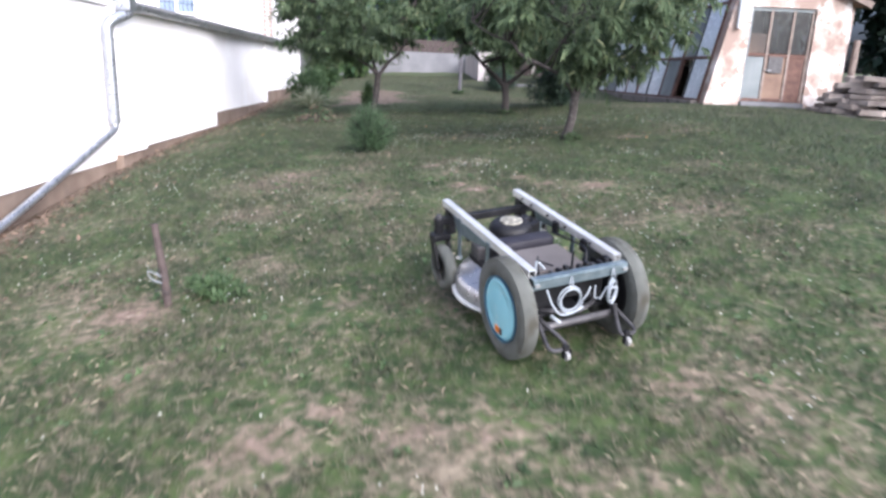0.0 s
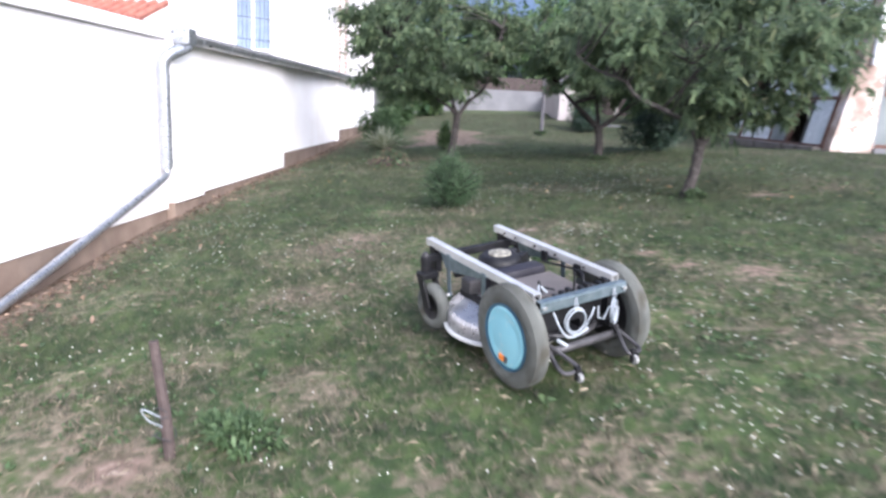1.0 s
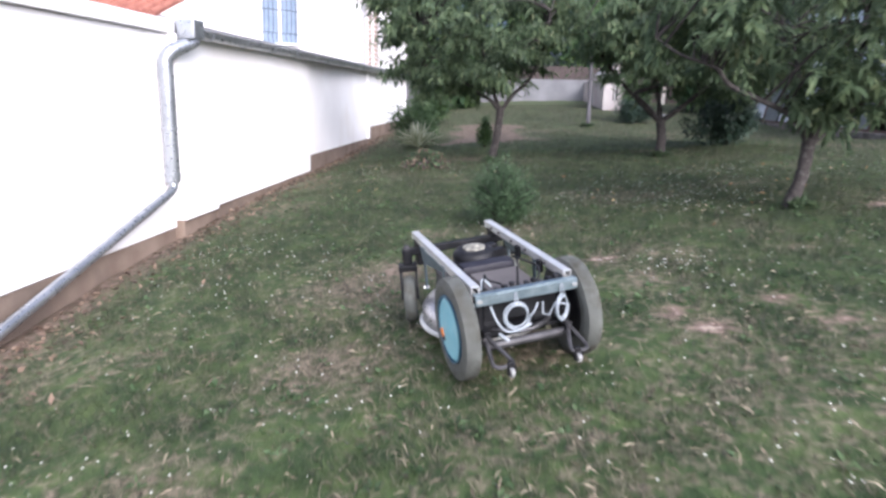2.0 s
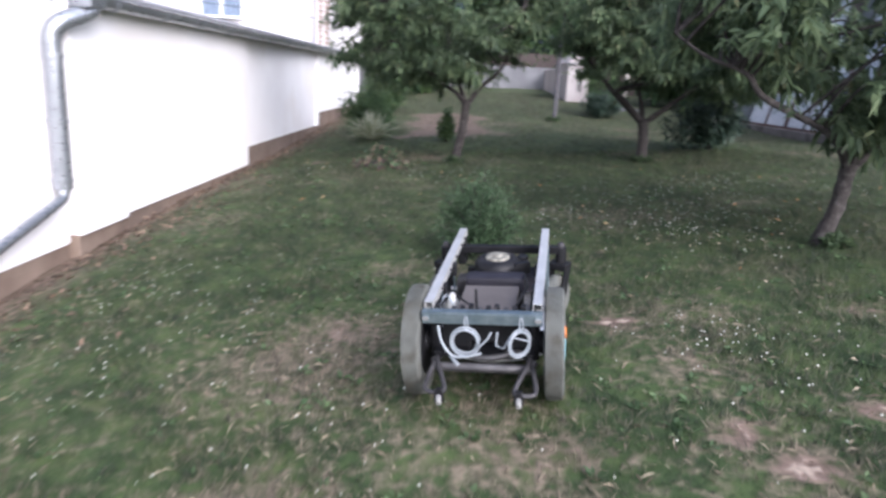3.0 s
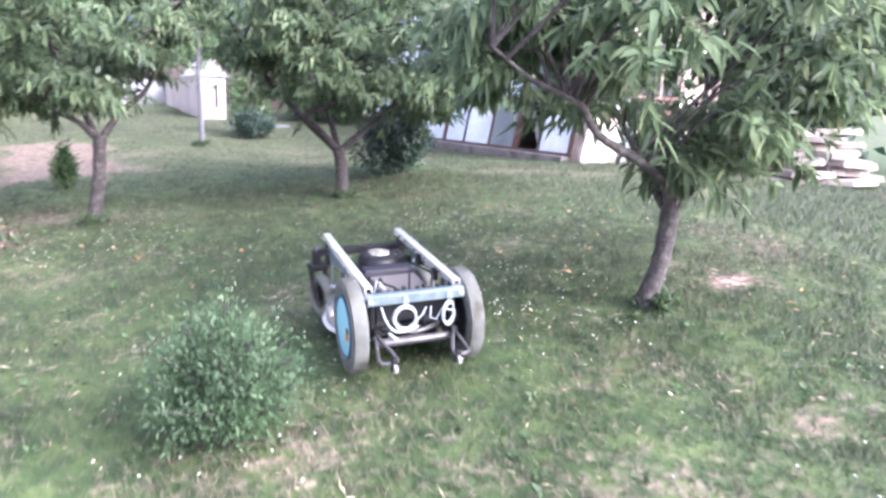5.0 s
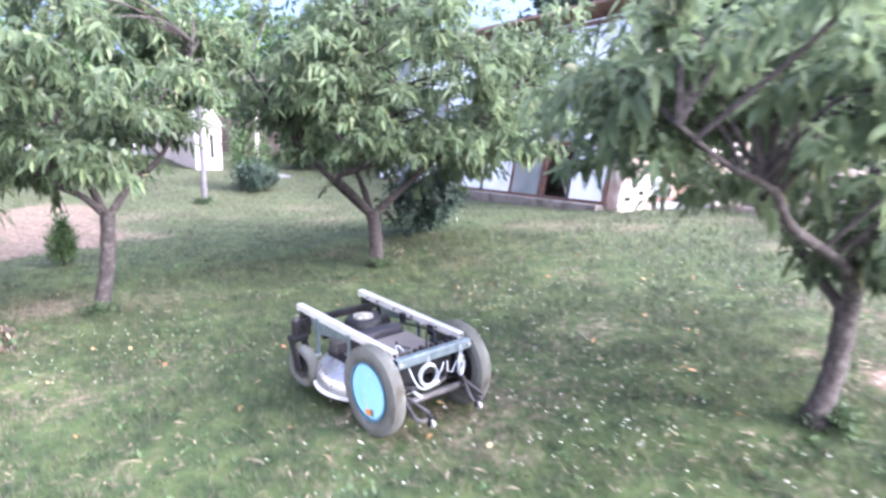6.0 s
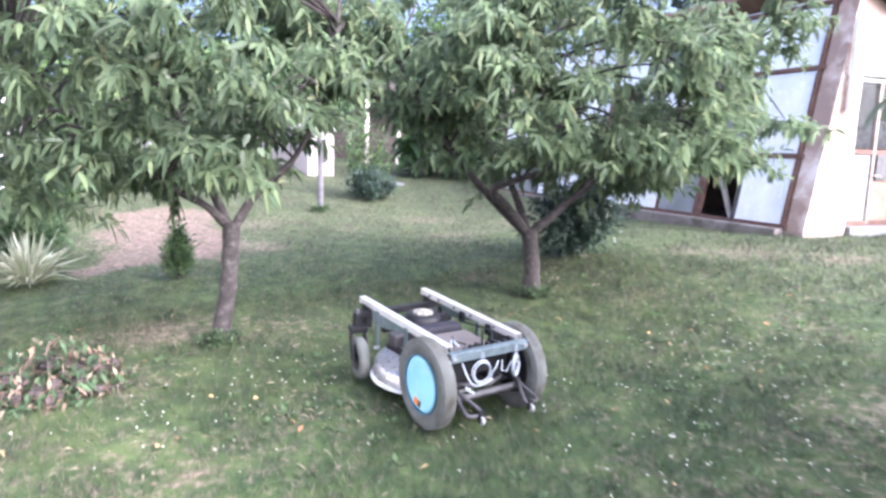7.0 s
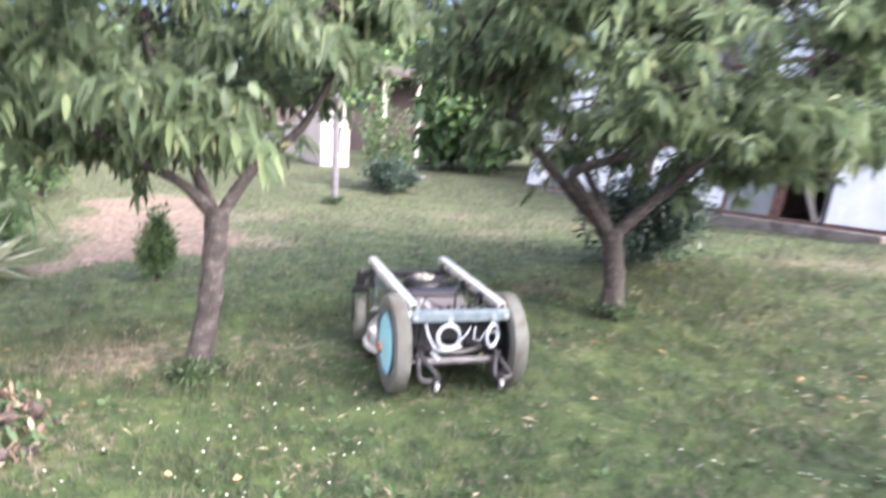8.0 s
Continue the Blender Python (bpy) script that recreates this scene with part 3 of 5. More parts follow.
# ---- fruit trees ----
def peach_tree(base, fork, limbs, centre, radii, clusters, seed, label, girth=0.07, low=0.0, rise=0.0, spurs=(), bark=None):
    """A small open-topped peach tree: leaning trunk, crooked limbs, and shoots hung with long drooping leaves."""
    g = np.random.default_rng(seed)
    bx, by = base
    root = Vector((bx, by, gz(bx, by)))
    tree = empty("peach_tree", Matrix.Translation(root), label, "tree", "fruit trees of the garden")
    fork = Vector(fork) - root
    bm = bmesh.new()
    mid = fork * 0.5 + Vector((0.015, -0.01, 0))
    line = arc([(0, 0, -0.12), (0, 0, 0.03), mid, fork], 5)
    rr = [girth * (1.5 - 0.5 * min(1, max(0, (p.z + 0.05) / 0.2))) * (1 + 0.07 * math.sin(9 * k)) for k, p in enumerate(line)]
    pipe(bm, line, rr, 12)
    part("trunk", bm, bark or M_BARK, tree, smooth=True)
    nodes = []
    for points in limbs:
        bm = bmesh.new()
        line = arc([fork + Vector((0, 0, -0.05))] + [Vector(p) - root for p in points], 6)
        n = len(line)
        pipe(bm, line, [girth * (0.6 - 0.48 * k / n) * (1 + 0.08 * math.sin(5.3 * k + seed)) for k in range(n)], 9)
        part("limb", bm, bark or M_BARK, tree, smooth=True)
        nodes += line[4:]
    far = np.array([tuple(p) for p in nodes])
    c0, rad = np.array(centre) - np.array(root), np.array(radii)
    bm = bmesh.new()
    all_base, all_way = [], []
    made = 0
    low_shoots = [np.array(p) - np.array(root) for p in spurs]
    while made < clusters or low_shoots:
        v = g.normal(0, 1, 3)
        v = v / np.linalg.norm(v) * g.uniform(0.35, 1.0) ** 0.55
        v = v * (1 + 0.22 * (1 - np.abs(v).max()))
        flare = np.array([1 + 0.2 * v[2], 1 + 0.2 * v[2], 1])
        p = c0 + v * flare * rad * (1 + 0.12 * math.sin(3.1 * v[0] + 5.3 * v[1] + seed))
        if made >= clusters:
            p = low_shoots.pop()
        elif p[2] < low - root.z + rise * max(0.0, fork.x - p[0]) + 0.25 * g.uniform(0, 1):
            continue
        made += 1
        k = int(np.argmin(((far - p) ** 2).sum(1)))
        start, end = Vector(far[k]), Vector(p)
        bend = (start + end) / 2 + Vector((*g.normal(0, 0.06, 2), 0.09))
        pipe(bm, arc([start, bend, end], 4), [0.011, 0.0105, 0.01, 0.009, 0.008, 0.007, 0.006, 0.005, 0.004], 5, cap=False)
        for _ in range(int(g.integers(6, 9))):
            d = g.normal(0, 1, 3) + 0.75 * v + np.array([0, 0, 0.1])
            d[2] = max(d[2], -0.15)
            d /= np.linalg.norm(d)
            reach = g.uniform(0.16, 0.42)
            s = np.linspace(0.08, 1, int(g.integers(22, 31)))[:, None]
            shoot = p + d * reach * s + np.array([0, 0, -0.16]) * reach * s ** 2
            all_base.append(shoot + g.normal(0, 0.012, shoot.shape))
            w = d * 0.5 + g.normal(0, 0.7, shoot.shape) + np.array([0, 0, -0.3])
            all_way.append(w)
    tagged(part("twig_work", bm, M_BARK, tree, smooth=True), kind="stuff")
    b, w = np.concatenate(all_base), np.concatenate(all_way)
    n = len(b)
    v = long_leaves(b, w, g.uniform(0.06, 0.115, n), g.uniform(0.02, 0.034, n), seed + 5)
    crown = triangles("crown", v, M_PEACH, per=8, faces=LONG_LEAF_FACES)
    crown.parent = tree
    tagged(crown, "long drooping green leaves", kind="stuff")
    return tree


def build_trees():
    peach_tree((1.13, 11.32), (1.22, 11.42, 1.2),
               [[(1.08, 11.44, 1.3), (0.88, 11.4, 1.42), (0.5, 11.3, 1.72), (0.15, 11.2, 2.1)],
                [(1.38, 11.45, 1.38), (1.6, 11.4, 1.6), (1.75, 11.2, 2.0), (1.8, 11.1, 2.4)],
                [(1.1, 11.6, 1.45), (0.95, 12.0, 1.9), (0.9, 12.3, 2.2)]],
               (0.72, 11.35, 2.16), (1.12, 1.1, 0.8), 122, 11,
               "peach tree with a forked leaning trunk and drooping leaves", 0.052, 1.5, -0.42)
    peach_tree((3.33, 11.32), (3.31, 11.36, 1.12),
               [[(3.1, 11.3, 1.28), (2.92, 11.2, 1.42), (3.1, 11.15, 1.5), (3.32, 11.15, 1.58), (3.36, 11.1, 1.85), (3.15, 11.0, 2.25), (3.0, 10.9, 2.6)],
                [(3.6, 11.3, 1.32), (3.9, 11.2, 1.6), (4.3, 11.0, 2.0), (4.6, 10.9, 2.3)],
                [(3.3, 11.6, 1.4), (3.2, 12.0, 1.9), (3.1, 12.3, 2.4)],
                [(2.85, 11.4, 1.5), (2.5, 11.4, 1.9), (2.25, 11.4, 2.3)]],
               (3.72, 11.3, 2.18), (1.38, 1.15, 0.82), 154, 23,
               "peach tree with a crooked limb over a short trunk", 0.06, 1.42, -0.25)
    peach_tree((3.46, 7.45), (3.51, 7.4, 1.1),
               [[(3.34, 7.33, 1.26), (2.9, 7.3, 1.45), (2.77, 7.3, 1.58), (2.53, 7.3, 1.66), (2.35, 7.35, 1.78)],
                [(3.75, 7.4, 1.3), (4.1, 7.4, 1.6), (4.5, 7.5, 1.9), (4.8, 7.6, 2.1)],
                [(3.55, 7.7, 1.35), (3.6, 8.1, 1.75), (3.55, 8.4, 2.1)],
                [(3.65, 7.45, 1.4), (3.8, 7.5, 1.7), (3.85, 7.6, 2.1)]],
               (3.6, 7.6, 1.9), (1.12, 0.9, 0.48), 78, 37,
               "peach tree with a pale long limb and low hanging leaves", 0.046, 1.42, 0.2,
               [(3.65, 7.3, 1.3), (3.85, 7.4, 1.34), (3.4, 7.3, 1.27), (3.75, 7.6, 1.38), (3.28, 7.25, 1.34), (3.95, 7.3, 1.36), (4.2, 7.4, 1.38), (3.55, 7.15, 1.42)], M_GREYBARK)


def shrub(name, x, y, radii, count, mat, seed, label, category, size=(0.05, 0.09), droop=0.0, stems=14):
    """A low bush: stems from one root, set with leaves in uneven clumps."""
    g = np.random.default_rng(seed)
    bush = empty(name, Matrix.Translation((x, y, gz(x, y) - 0.01)), label, category)
    bm = bmesh.new()
    bases, ways = [], []
    for _ in range(stems):
        a, out = g.uniform(0, 6.283), g.uniform(0.1, 1.0)
        tip = np.array([math.cos(a) * radii[0] * out, math.sin(a) * radii[1] * out, radii[2] * math.sqrt(max(0.08, 1 - 0.8 * out * out)) * g.uniform(0.75, 1.1)])
        line = arc([(0, 0, -0.03), tuple(tip * np.array([0.35, 0.35, 0.6])), tuple(tip)], 4)
        pipe(bm, line, [0.007 - 0.0005 * k for k in range(len(line))], 5, cap=False)
        m = count // stems
        s = g.uniform(0.2, 1, (m, 1)) ** 0.7
        p = tip * s * np.array([1, 1, 1]) + g.normal(0, 0.11, (m, 3)) * np.array(radii)
        p[:, 2] = np.maximum(p[:, 2], 0.01)
        bases.append(p)
        ways.append(tip / np.linalg.norm(tip) + g.normal(0, 0.8, (m, 3)) + np.array([0, 0, -droop]))
    tagged(part("stem_work", bm, M_BARK, bush), kind="stuff")
    b, w = np.concatenate(bases), np.concatenate(ways)
    n = len(b)
    v = leaves(b, w, g.uniform(*size, n), g.uniform(*size, n) * 0.3, seed + 1)
    fol = triangles("foliage", v, mat, per=5, faces=LEAF_FACES)
    fol.parent = bush
    tagged(fol, kind="stuff")
    return bush


def build_plants():
    shrub("weed_bush", 1.3, 7.3, (0.27, 0.26, 0.47), 16000, M_WEED, 51, "feathery green weed bush growing in the lawn", "bush", (0.014, 0.036), 0, 80)
    shrub("dark_bush", 4.5, 12.35, (0.62, 0.5, 0.68), 5200, M_DARKLEAF, 52, "dark leafy bush behind a peach tree", "bush", (0.06, 0.11), 0.3, 26)
    shrub("small_conifer", 0.98, 13.05, (0.13, 0.13, 0.42), 1700, M_FAR, 53, "small dark upright shrub on bare soil", "bush", (0.04, 0.08), 0, 16)
    shrub("round_bush", 3.99, 17.3, (0.42, 0.4, 0.5), 2600, M_DARKLEAF, 54, "round green bush further up the lawn", "bush", (0.06, 0.1), 0, 20)
    shrub("young_tree", 4.05, 17.75, (0.42, 0.4, 1.35), 1500, M_FAR, 59, "thin light green young tree behind a round bush", "tree", (0.07, 0.13), 0.5, 12)
    shrub("leafy_bush", -0.35, 14.5, (0.42, 0.42, 0.8), 3000, M_CLOVER, 55, "light green leafy bush by the wall", "bush", (0.07, 0.13), 0.2, 22)
    shrub("leafy_bush", -0.3, 17.6, (0.7, 0.5, 0.85), 3200, M_FAR, 56, "green bush behind the bare bed", "bush", (0.07, 0.13), 0.2, 22)
    shrub("weed_tuft", 0.72, 3.42, (0.2, 0.16, 0.1), 900, M_CLOVER, 57, "low green weeds at the foot of a stake", "weeds", (0.03, 0.06), 0, 14)
    for k, (x, y, r) in enumerate([(1.13, 11.3, 0.16), (3.33, 11.3, 0.19), (3.5, 7.42, 0.15), (2.95, 16.28, 0.22)]):
        shrub("grass_tuft", x, y - 0.02, (r * 0.8, r * 0.8, 0.09), 800, M_GRASSTUFT, 60 + k, "tuft of long green grass round a tree trunk", "grass", (0.025, 0.06), 0, 24)
    # bladed plant by the wall
    g = np.random.default_rng(71)
    for x, y, h, n in ((-0.15, 13.4, 0.56, 240),):
        plant = empty("bladed_plant", Matrix.Translation((x, y, gz(x, y))), "clump of long pale pointed blades", "plant")
        a, e = g.uniform(0, 6.283, n), g.uniform(0.35, 1.5, n)
        way = np.stack([np.cos(a) * np.cos(e), np.sin(a) * np.cos(e), np.sin(e)], -1)
        b = way * 0.03
        v = leaves(b, way, g.uniform(0.5, 1.0, n) * h, g.uniform(0.02, 0.035, n), 72)
        ob = triangles("leaf_blade", v, M_PALE, per=5, faces=LEAF_FACES)
        ob.parent = plant
        tagged(ob, kind="stuff")
    # heap of withered plants and stones
    heap = empty("withered_heap", Matrix.Translation((0.3, 10.95, gz(0.3, 10.95))), "low heap of withered stalks and clods on the lawn", "heap")
    for k in range(70):
        a, r = g.uniform(0, 6.283), 0.34 * math.sqrt(g.uniform(0, 1))
        bm = bmesh.new()
        bmesh.ops.create_icosphere(bm, subdivisions=1, radius=g.uniform(0.012, 0.034))
        for v in bm.verts:
            v.co *= g.uniform(0.7, 1.3)
        bmesh.ops.translate(bm, vec=(r * math.cos(a), r * math.sin(a), 0.01 + 0.55 * (0.36 - r) * g.uniform(0.1, 1)), verts=bm.verts)
        part("clod", bm, M_STAKE if k % 3 else M_BARK, heap)
    for name, n, mat, size, label in (("withered_leaf", 240, M_LITTER, (0.04, 0.09), "brown dried leaves"), ("pale_leaf", 110, M_STRAW, (0.03, 0.07), "bleached pale leaves"),
                                      ("limp_leaf", 420, M_WEED, (0.05, 0.1), "limp green leaves")):
        a, r = g.uniform(0, 6.283, n), 0.36 * np.sqrt(g.uniform(0, 1, n))
        b = np.stack([r * np.cos(a), r * np.sin(a), g.uniform(0.01, 0.3, n) * (1.08 - r / 0.36)], -1)
        v = leaves(b, g.normal(0, 1, (n, 3)) + np.array([0, 0, 0.2]), g.uniform(*size, n), g.uniform(0.012, 0.028, n), 73)
        ob = triangles(name, v, mat, per=5, faces=LEAF_FACES)
        ob.parent = heap
        tagged(ob, label, kind="stuff")
    # whitewashed sapling
    x, y = 2.95, 16.28
    sap = empty("sapling", Matrix.Translation((x, y, gz(x, y))), "young tree with a limewashed trunk", "tree")
    part("trunk", piped(arc([(0, 0, -0.1), (0.005, 0, 0.5), (-0.01, 0, 1.3), (0, 0, 1.9)], 4), [0.045 - 0.0015 * k for k in range(13)], 10), M_LIMEBARK, sap, smooth=True)
    n = 1500
    b = np.array([0, 0, 1.95]) + g.normal(0, 1, (n, 3)) * np.array([0.33, 0.33, 0.36])
    ob = triangles("crown", leaves(b, g.normal(0, 1, (n, 3)) + np.array([0, 0, -0.5]), g.uniform(0.08, 0.14, n), g.uniform(0.03, 0.05, n), 75), M_FAR, per=5, faces=LEAF_FACES)
    ob.parent = sap
    tagged(ob, kind="stuff")
    # fallen leaves
    n = 78
    x = np.concatenate([g.uniform(1.5, 5, 50), g.uniform(-1.1, 1.5, 28)])
    y = np.concatenate([g.uniform(6.8, 11, 50), g.uniform(8.5, 12, 28)])
    b = np.stack([x, y, ground_z(x, y) + 0.03], -1)
    way = np.stack([g.normal(0, 1, n), g.normal(0, 1, n), g.normal(0.15, 0.2, n)], -1)
    tagged(triangles("fallen_leaves", leaves(b, way, g.uniform(0.03, 0.065, n), g.uniform(0.014, 0.024, n), 77), M_DRYLEAF, per=5, faces=LEAF_FACES),
           "scattered yellow and orange fallen leaves", "leaves", kind="stuff")
    # litter and clods along the foot of the wall
    n = 2600
    x, y = -1.5 + np.abs(g.normal(0, 0.3, n)), g.uniform(2.5, 17, n)
    b = np.stack([x, y, ground_z(x, y) + 0.008], -1)
    way = np.stack([g.normal(0, 1, n), g.normal(0, 1, n), np.abs(g.normal(0.15, 0.3, n))], -1)
    tagged(triangles("leaf_litter", leaves(b, way, g.uniform(0.025, 0.07, n), g.uniform(0.015, 0.035, n), 79), M_LITTER, per=5, faces=LEAF_FACES),
           "brown leaf litter along the foot of the wall", "leaves", kind="stuff")


def far_wood(name, spots, count, seed, label, mat):
    """Trees far behind the garden: clumped foliage with an uneven outline."""
    g = np.random.default_rng(seed)
    b = []
    for x, y, r, h in spots:
        m = count // len(spots)
        c = np.array([x, y, gz(x, y) + h * 0.58])
        lobes = c + g.normal(0, 1, (22, 3)) * np.array([r * 0.55, r * 0.55, h * 0.22])
        p = lobes[g.integers(0, 22, m)] + g.normal(0, 1, (m, 3)) * r * 0.2
        b.append(p[p[:, 2] > gz(x, y)])
    b = np.concatenate(b)
    n = len(b)
    v = leaves(b, g.normal(0, 1, (n, 3)), g.uniform(0.22, 0.45, n), g.uniform(0.15, 0.28, n), seed + 1)
    tagged(triangles(name, v, mat, per=5, faces=LEAF_FACES), label, "trees", kind="stuff")


# ---- the low house wall along the garden ----
def wall_piece(name, x, y0, y1, z0, z1, mat, depth=0.3):
    bm = boxed((depth, y1 - y0, z1 - z0), (x - depth / 2, (y0 + y1) / 2, (z0 + z1) / 2), bevel=0.006)
    return part(name, bm, mat)


def build_house_wall():
    def wall(name, label, *args):
        tagged(wall_piece(name, *args), label, "wall", kind="structure")
    # plaster faces, stepping up with the ground, and the plinth under them
    wall("wall_west", "white plastered outbuilding wall", -1.60, -8, 7.92, 0.13, 1.80, M_PLASTER)
    wall("wall_west", "white plastered outbuilding wall with a projecting bay", -1.50, 7.922, 8.6, 0.195, 1.80, M_PLASTER, 0.5)
    wall("wall_west", "white plastered outbuilding wall with a projecting bay", -1.502, 8.602, 11.77, 0.228, 1.80, M_PLASTER, 0.5)
    wall("wall_west", "white plastered outbuilding wall, set back", -1.55, 11.772, 15.95, 0.44, 1.80, M_PLASTER, 0.45)
    wall("wall_west", "white plastered pilaster", -1.51, 15.952, 16.12, 0.44, 1.80, M_PLASTER, 0.5)
    wall("wall_west", "white plastered outbuilding wall, set back", -1.55, 16.122, 20.9, 0.67, 1.80, M_PLASTER, 0.45)
    wall("wall_west", "white plastered corner pilaster", -1.51, 20.902, 21.05, 0.67, 1.80, M_PLASTER, 0.5)
    wall("wall_west_plinth", "stained concrete plinth of the wall", -1.615, -8, 7.92, -1.2, 0.128, M_PLINTH)
    wall("wall_west_plinth", "stained concrete plinth of the wall", -1.53, 7.922, 8.6, -0.8, 0.193, M_PLINTH)
    wall("wall_west_plinth", "stained concrete plinth of the wall", -1.525, 8.602, 11.77, -0.6, 0.226, M_PLINTH)
    wall("wall_west_plinth", "stained concrete plinth of the wall", -1.56, 11.772, 16.12, -0.4, 0.438, M_PLINTH)
    wall("wall_west_plinth", "stained concrete plinth of the wall", -1.56, 16.122, 21.04, -0.2, 0.668, M_PLINTH)
    # back and end, to close the outbuilding
    bm = boxed((0.2, 29, 3.2), (-6.0, 6.5, 1.0))
    tagged(part("wall_back", bm, M_PLASTER), "plain plastered back wall of the outbuilding", "wall", kind="structure")
    bm = boxed((4.1, 0.2, 2.2), (-3.85, 21.0, 0.9))
    tagged(part("wall_end", bm, M_PLASTER), "plain plastered end wall of the outbuilding", "wall", kind="structure")
    # near roof: a thick pale edge; far roof: thin sheet over a gutter
    bm = boxed((4.6, 16.0, 0.11), (-3.85, 0.02, 1.862), bevel=0.012)
    tagged(part("roof_near", bm, M_PLASTER), "flat pale roof slab with a thick edge", "roof", kind="structure")
    bm = boxed((4.5, 13.2, 0.03), (-3.6, 14.62, 2.28), (0, 10.5, 0))
    tagged(part("roof_far", bm, M_ROOF_SHEET), "grey sheet roof sloping to a gutter", "roof", kind="structure")
    bm = boxed((0.05, 13.1, 0.05), (-1.475, 14.6, 1.828), bevel=0.005)
    tagged(part("trim", bm, M_FRAME), "white soffit board under the eaves", "trim", kind="structure")
    # gutter: an open half round
    gut = empty("gutter", pose(-1.40, 8.02, 1.835), "half-round zinc gutter along the eaves", "gutter")
    bm = bmesh.new()
    prof = [(0.062 * math.cos(a), 0.062 * math.sin(a)) for a in [math.pi + math.pi * k / 10 for k in range(11)]]
    prof = [(prof[0][0] - 0.006, 0.012)] + prof + [(prof[-1][0] + 0.012, 0.01), (prof[-1][0] + 0.004, 0.016)]
    inner = [(px * 0.95, pz * 0.95 + 0.002) for px, pz in prof]
    ends = []
    for y in (0.0, 13.15):
        ends.append([bm.verts.new((px, y, pz)) for px, pz in prof + inner[::-1]])
    k = len(ends[0])
    for i in range(k):
        bm.faces.new((ends[0][i], ends[0][(i + 1) % k], ends[1][(i + 1) % k], ends[1][i]))
    bm.faces.new(ends[0])
    bm.faces.new(ends[1][::-1])
    part("trough", bm, M_ZINC, gut)
    for i in range(16):
        bm = bmesh.new()
        pipe(bm, [(0.068 * math.cos(a), 0.3 + i * 0.82, 0.068 * math.sin(a)) for a in [math.pi + math.pi * j / 8 for j in range(9)]], 0.006, 5)
        part("bracket", bm, M_ZINC, gut)
    # downpipe
    dp = empty("downpipe", pose(-1.53, 7.77, 0), "zinc downpipe bending away along the wall", "downpipe")
    part("upper_pipe", piped(arc([(0.14, 0.24, 1.80), (0.135, 0.22, 1.74), (0.04, 0.04, 1.65), (0.0, 0, 1.56), (0, 0, 1.4)], 5), 0.0615, 14), M_ZINC, dp, smooth=True)
    part("upright_pipe", piped([(0, 0, 1.45), (0, 0, 0.56)], 0.06, 14), M_ZINC, dp, smooth=True)
    part("lower_pipe", piped(arc([(0, 0, 0.6), (0, 0, 0.54), (0, -0.06, 0.48), (0, -0.4, 0.39), (0.02, -2.0, 0.0), (0.05, -3.6, -0.35)], 6), 0.037, 14), M_ZINC, dp, smooth=True)
    part("hopper", boxed((0.16, 0.2, 0.16), (0.13, 0.22, 1.84), bevel=0.015), M_ZINC, dp)
    for z in (1.44, 1.02, 0.62):
        part("clip", turned([(z - 0.012, 0.066), (z + 0.012, 0.066)], 14, "z"), M_ZINC, dp)
    # things on the near roof: a red tiled roof of the house beyond
    roof = empty("tiled_roof", pose(-5.45, 13.2, 0), "red clay tiled roof of a neighbouring building", "roof")
    part("wall", boxed((1.9, 0.8, 2.5), (0, 0.45, 1.3)), M_HOUSE, roof)
    part("roof_plane", boxed((2.2, 1.25, 0.05), (0, 0.35, 2.7), (20, 0, 0)), M_CLAY, roof)
    for k in range(11):
        x = -1.05 + k * 0.21
        part("tile_row", piped([(x, -0.25, 2.515), (x, 0.93, 2.945)], 0.06, 8), M_CLAY, roof)


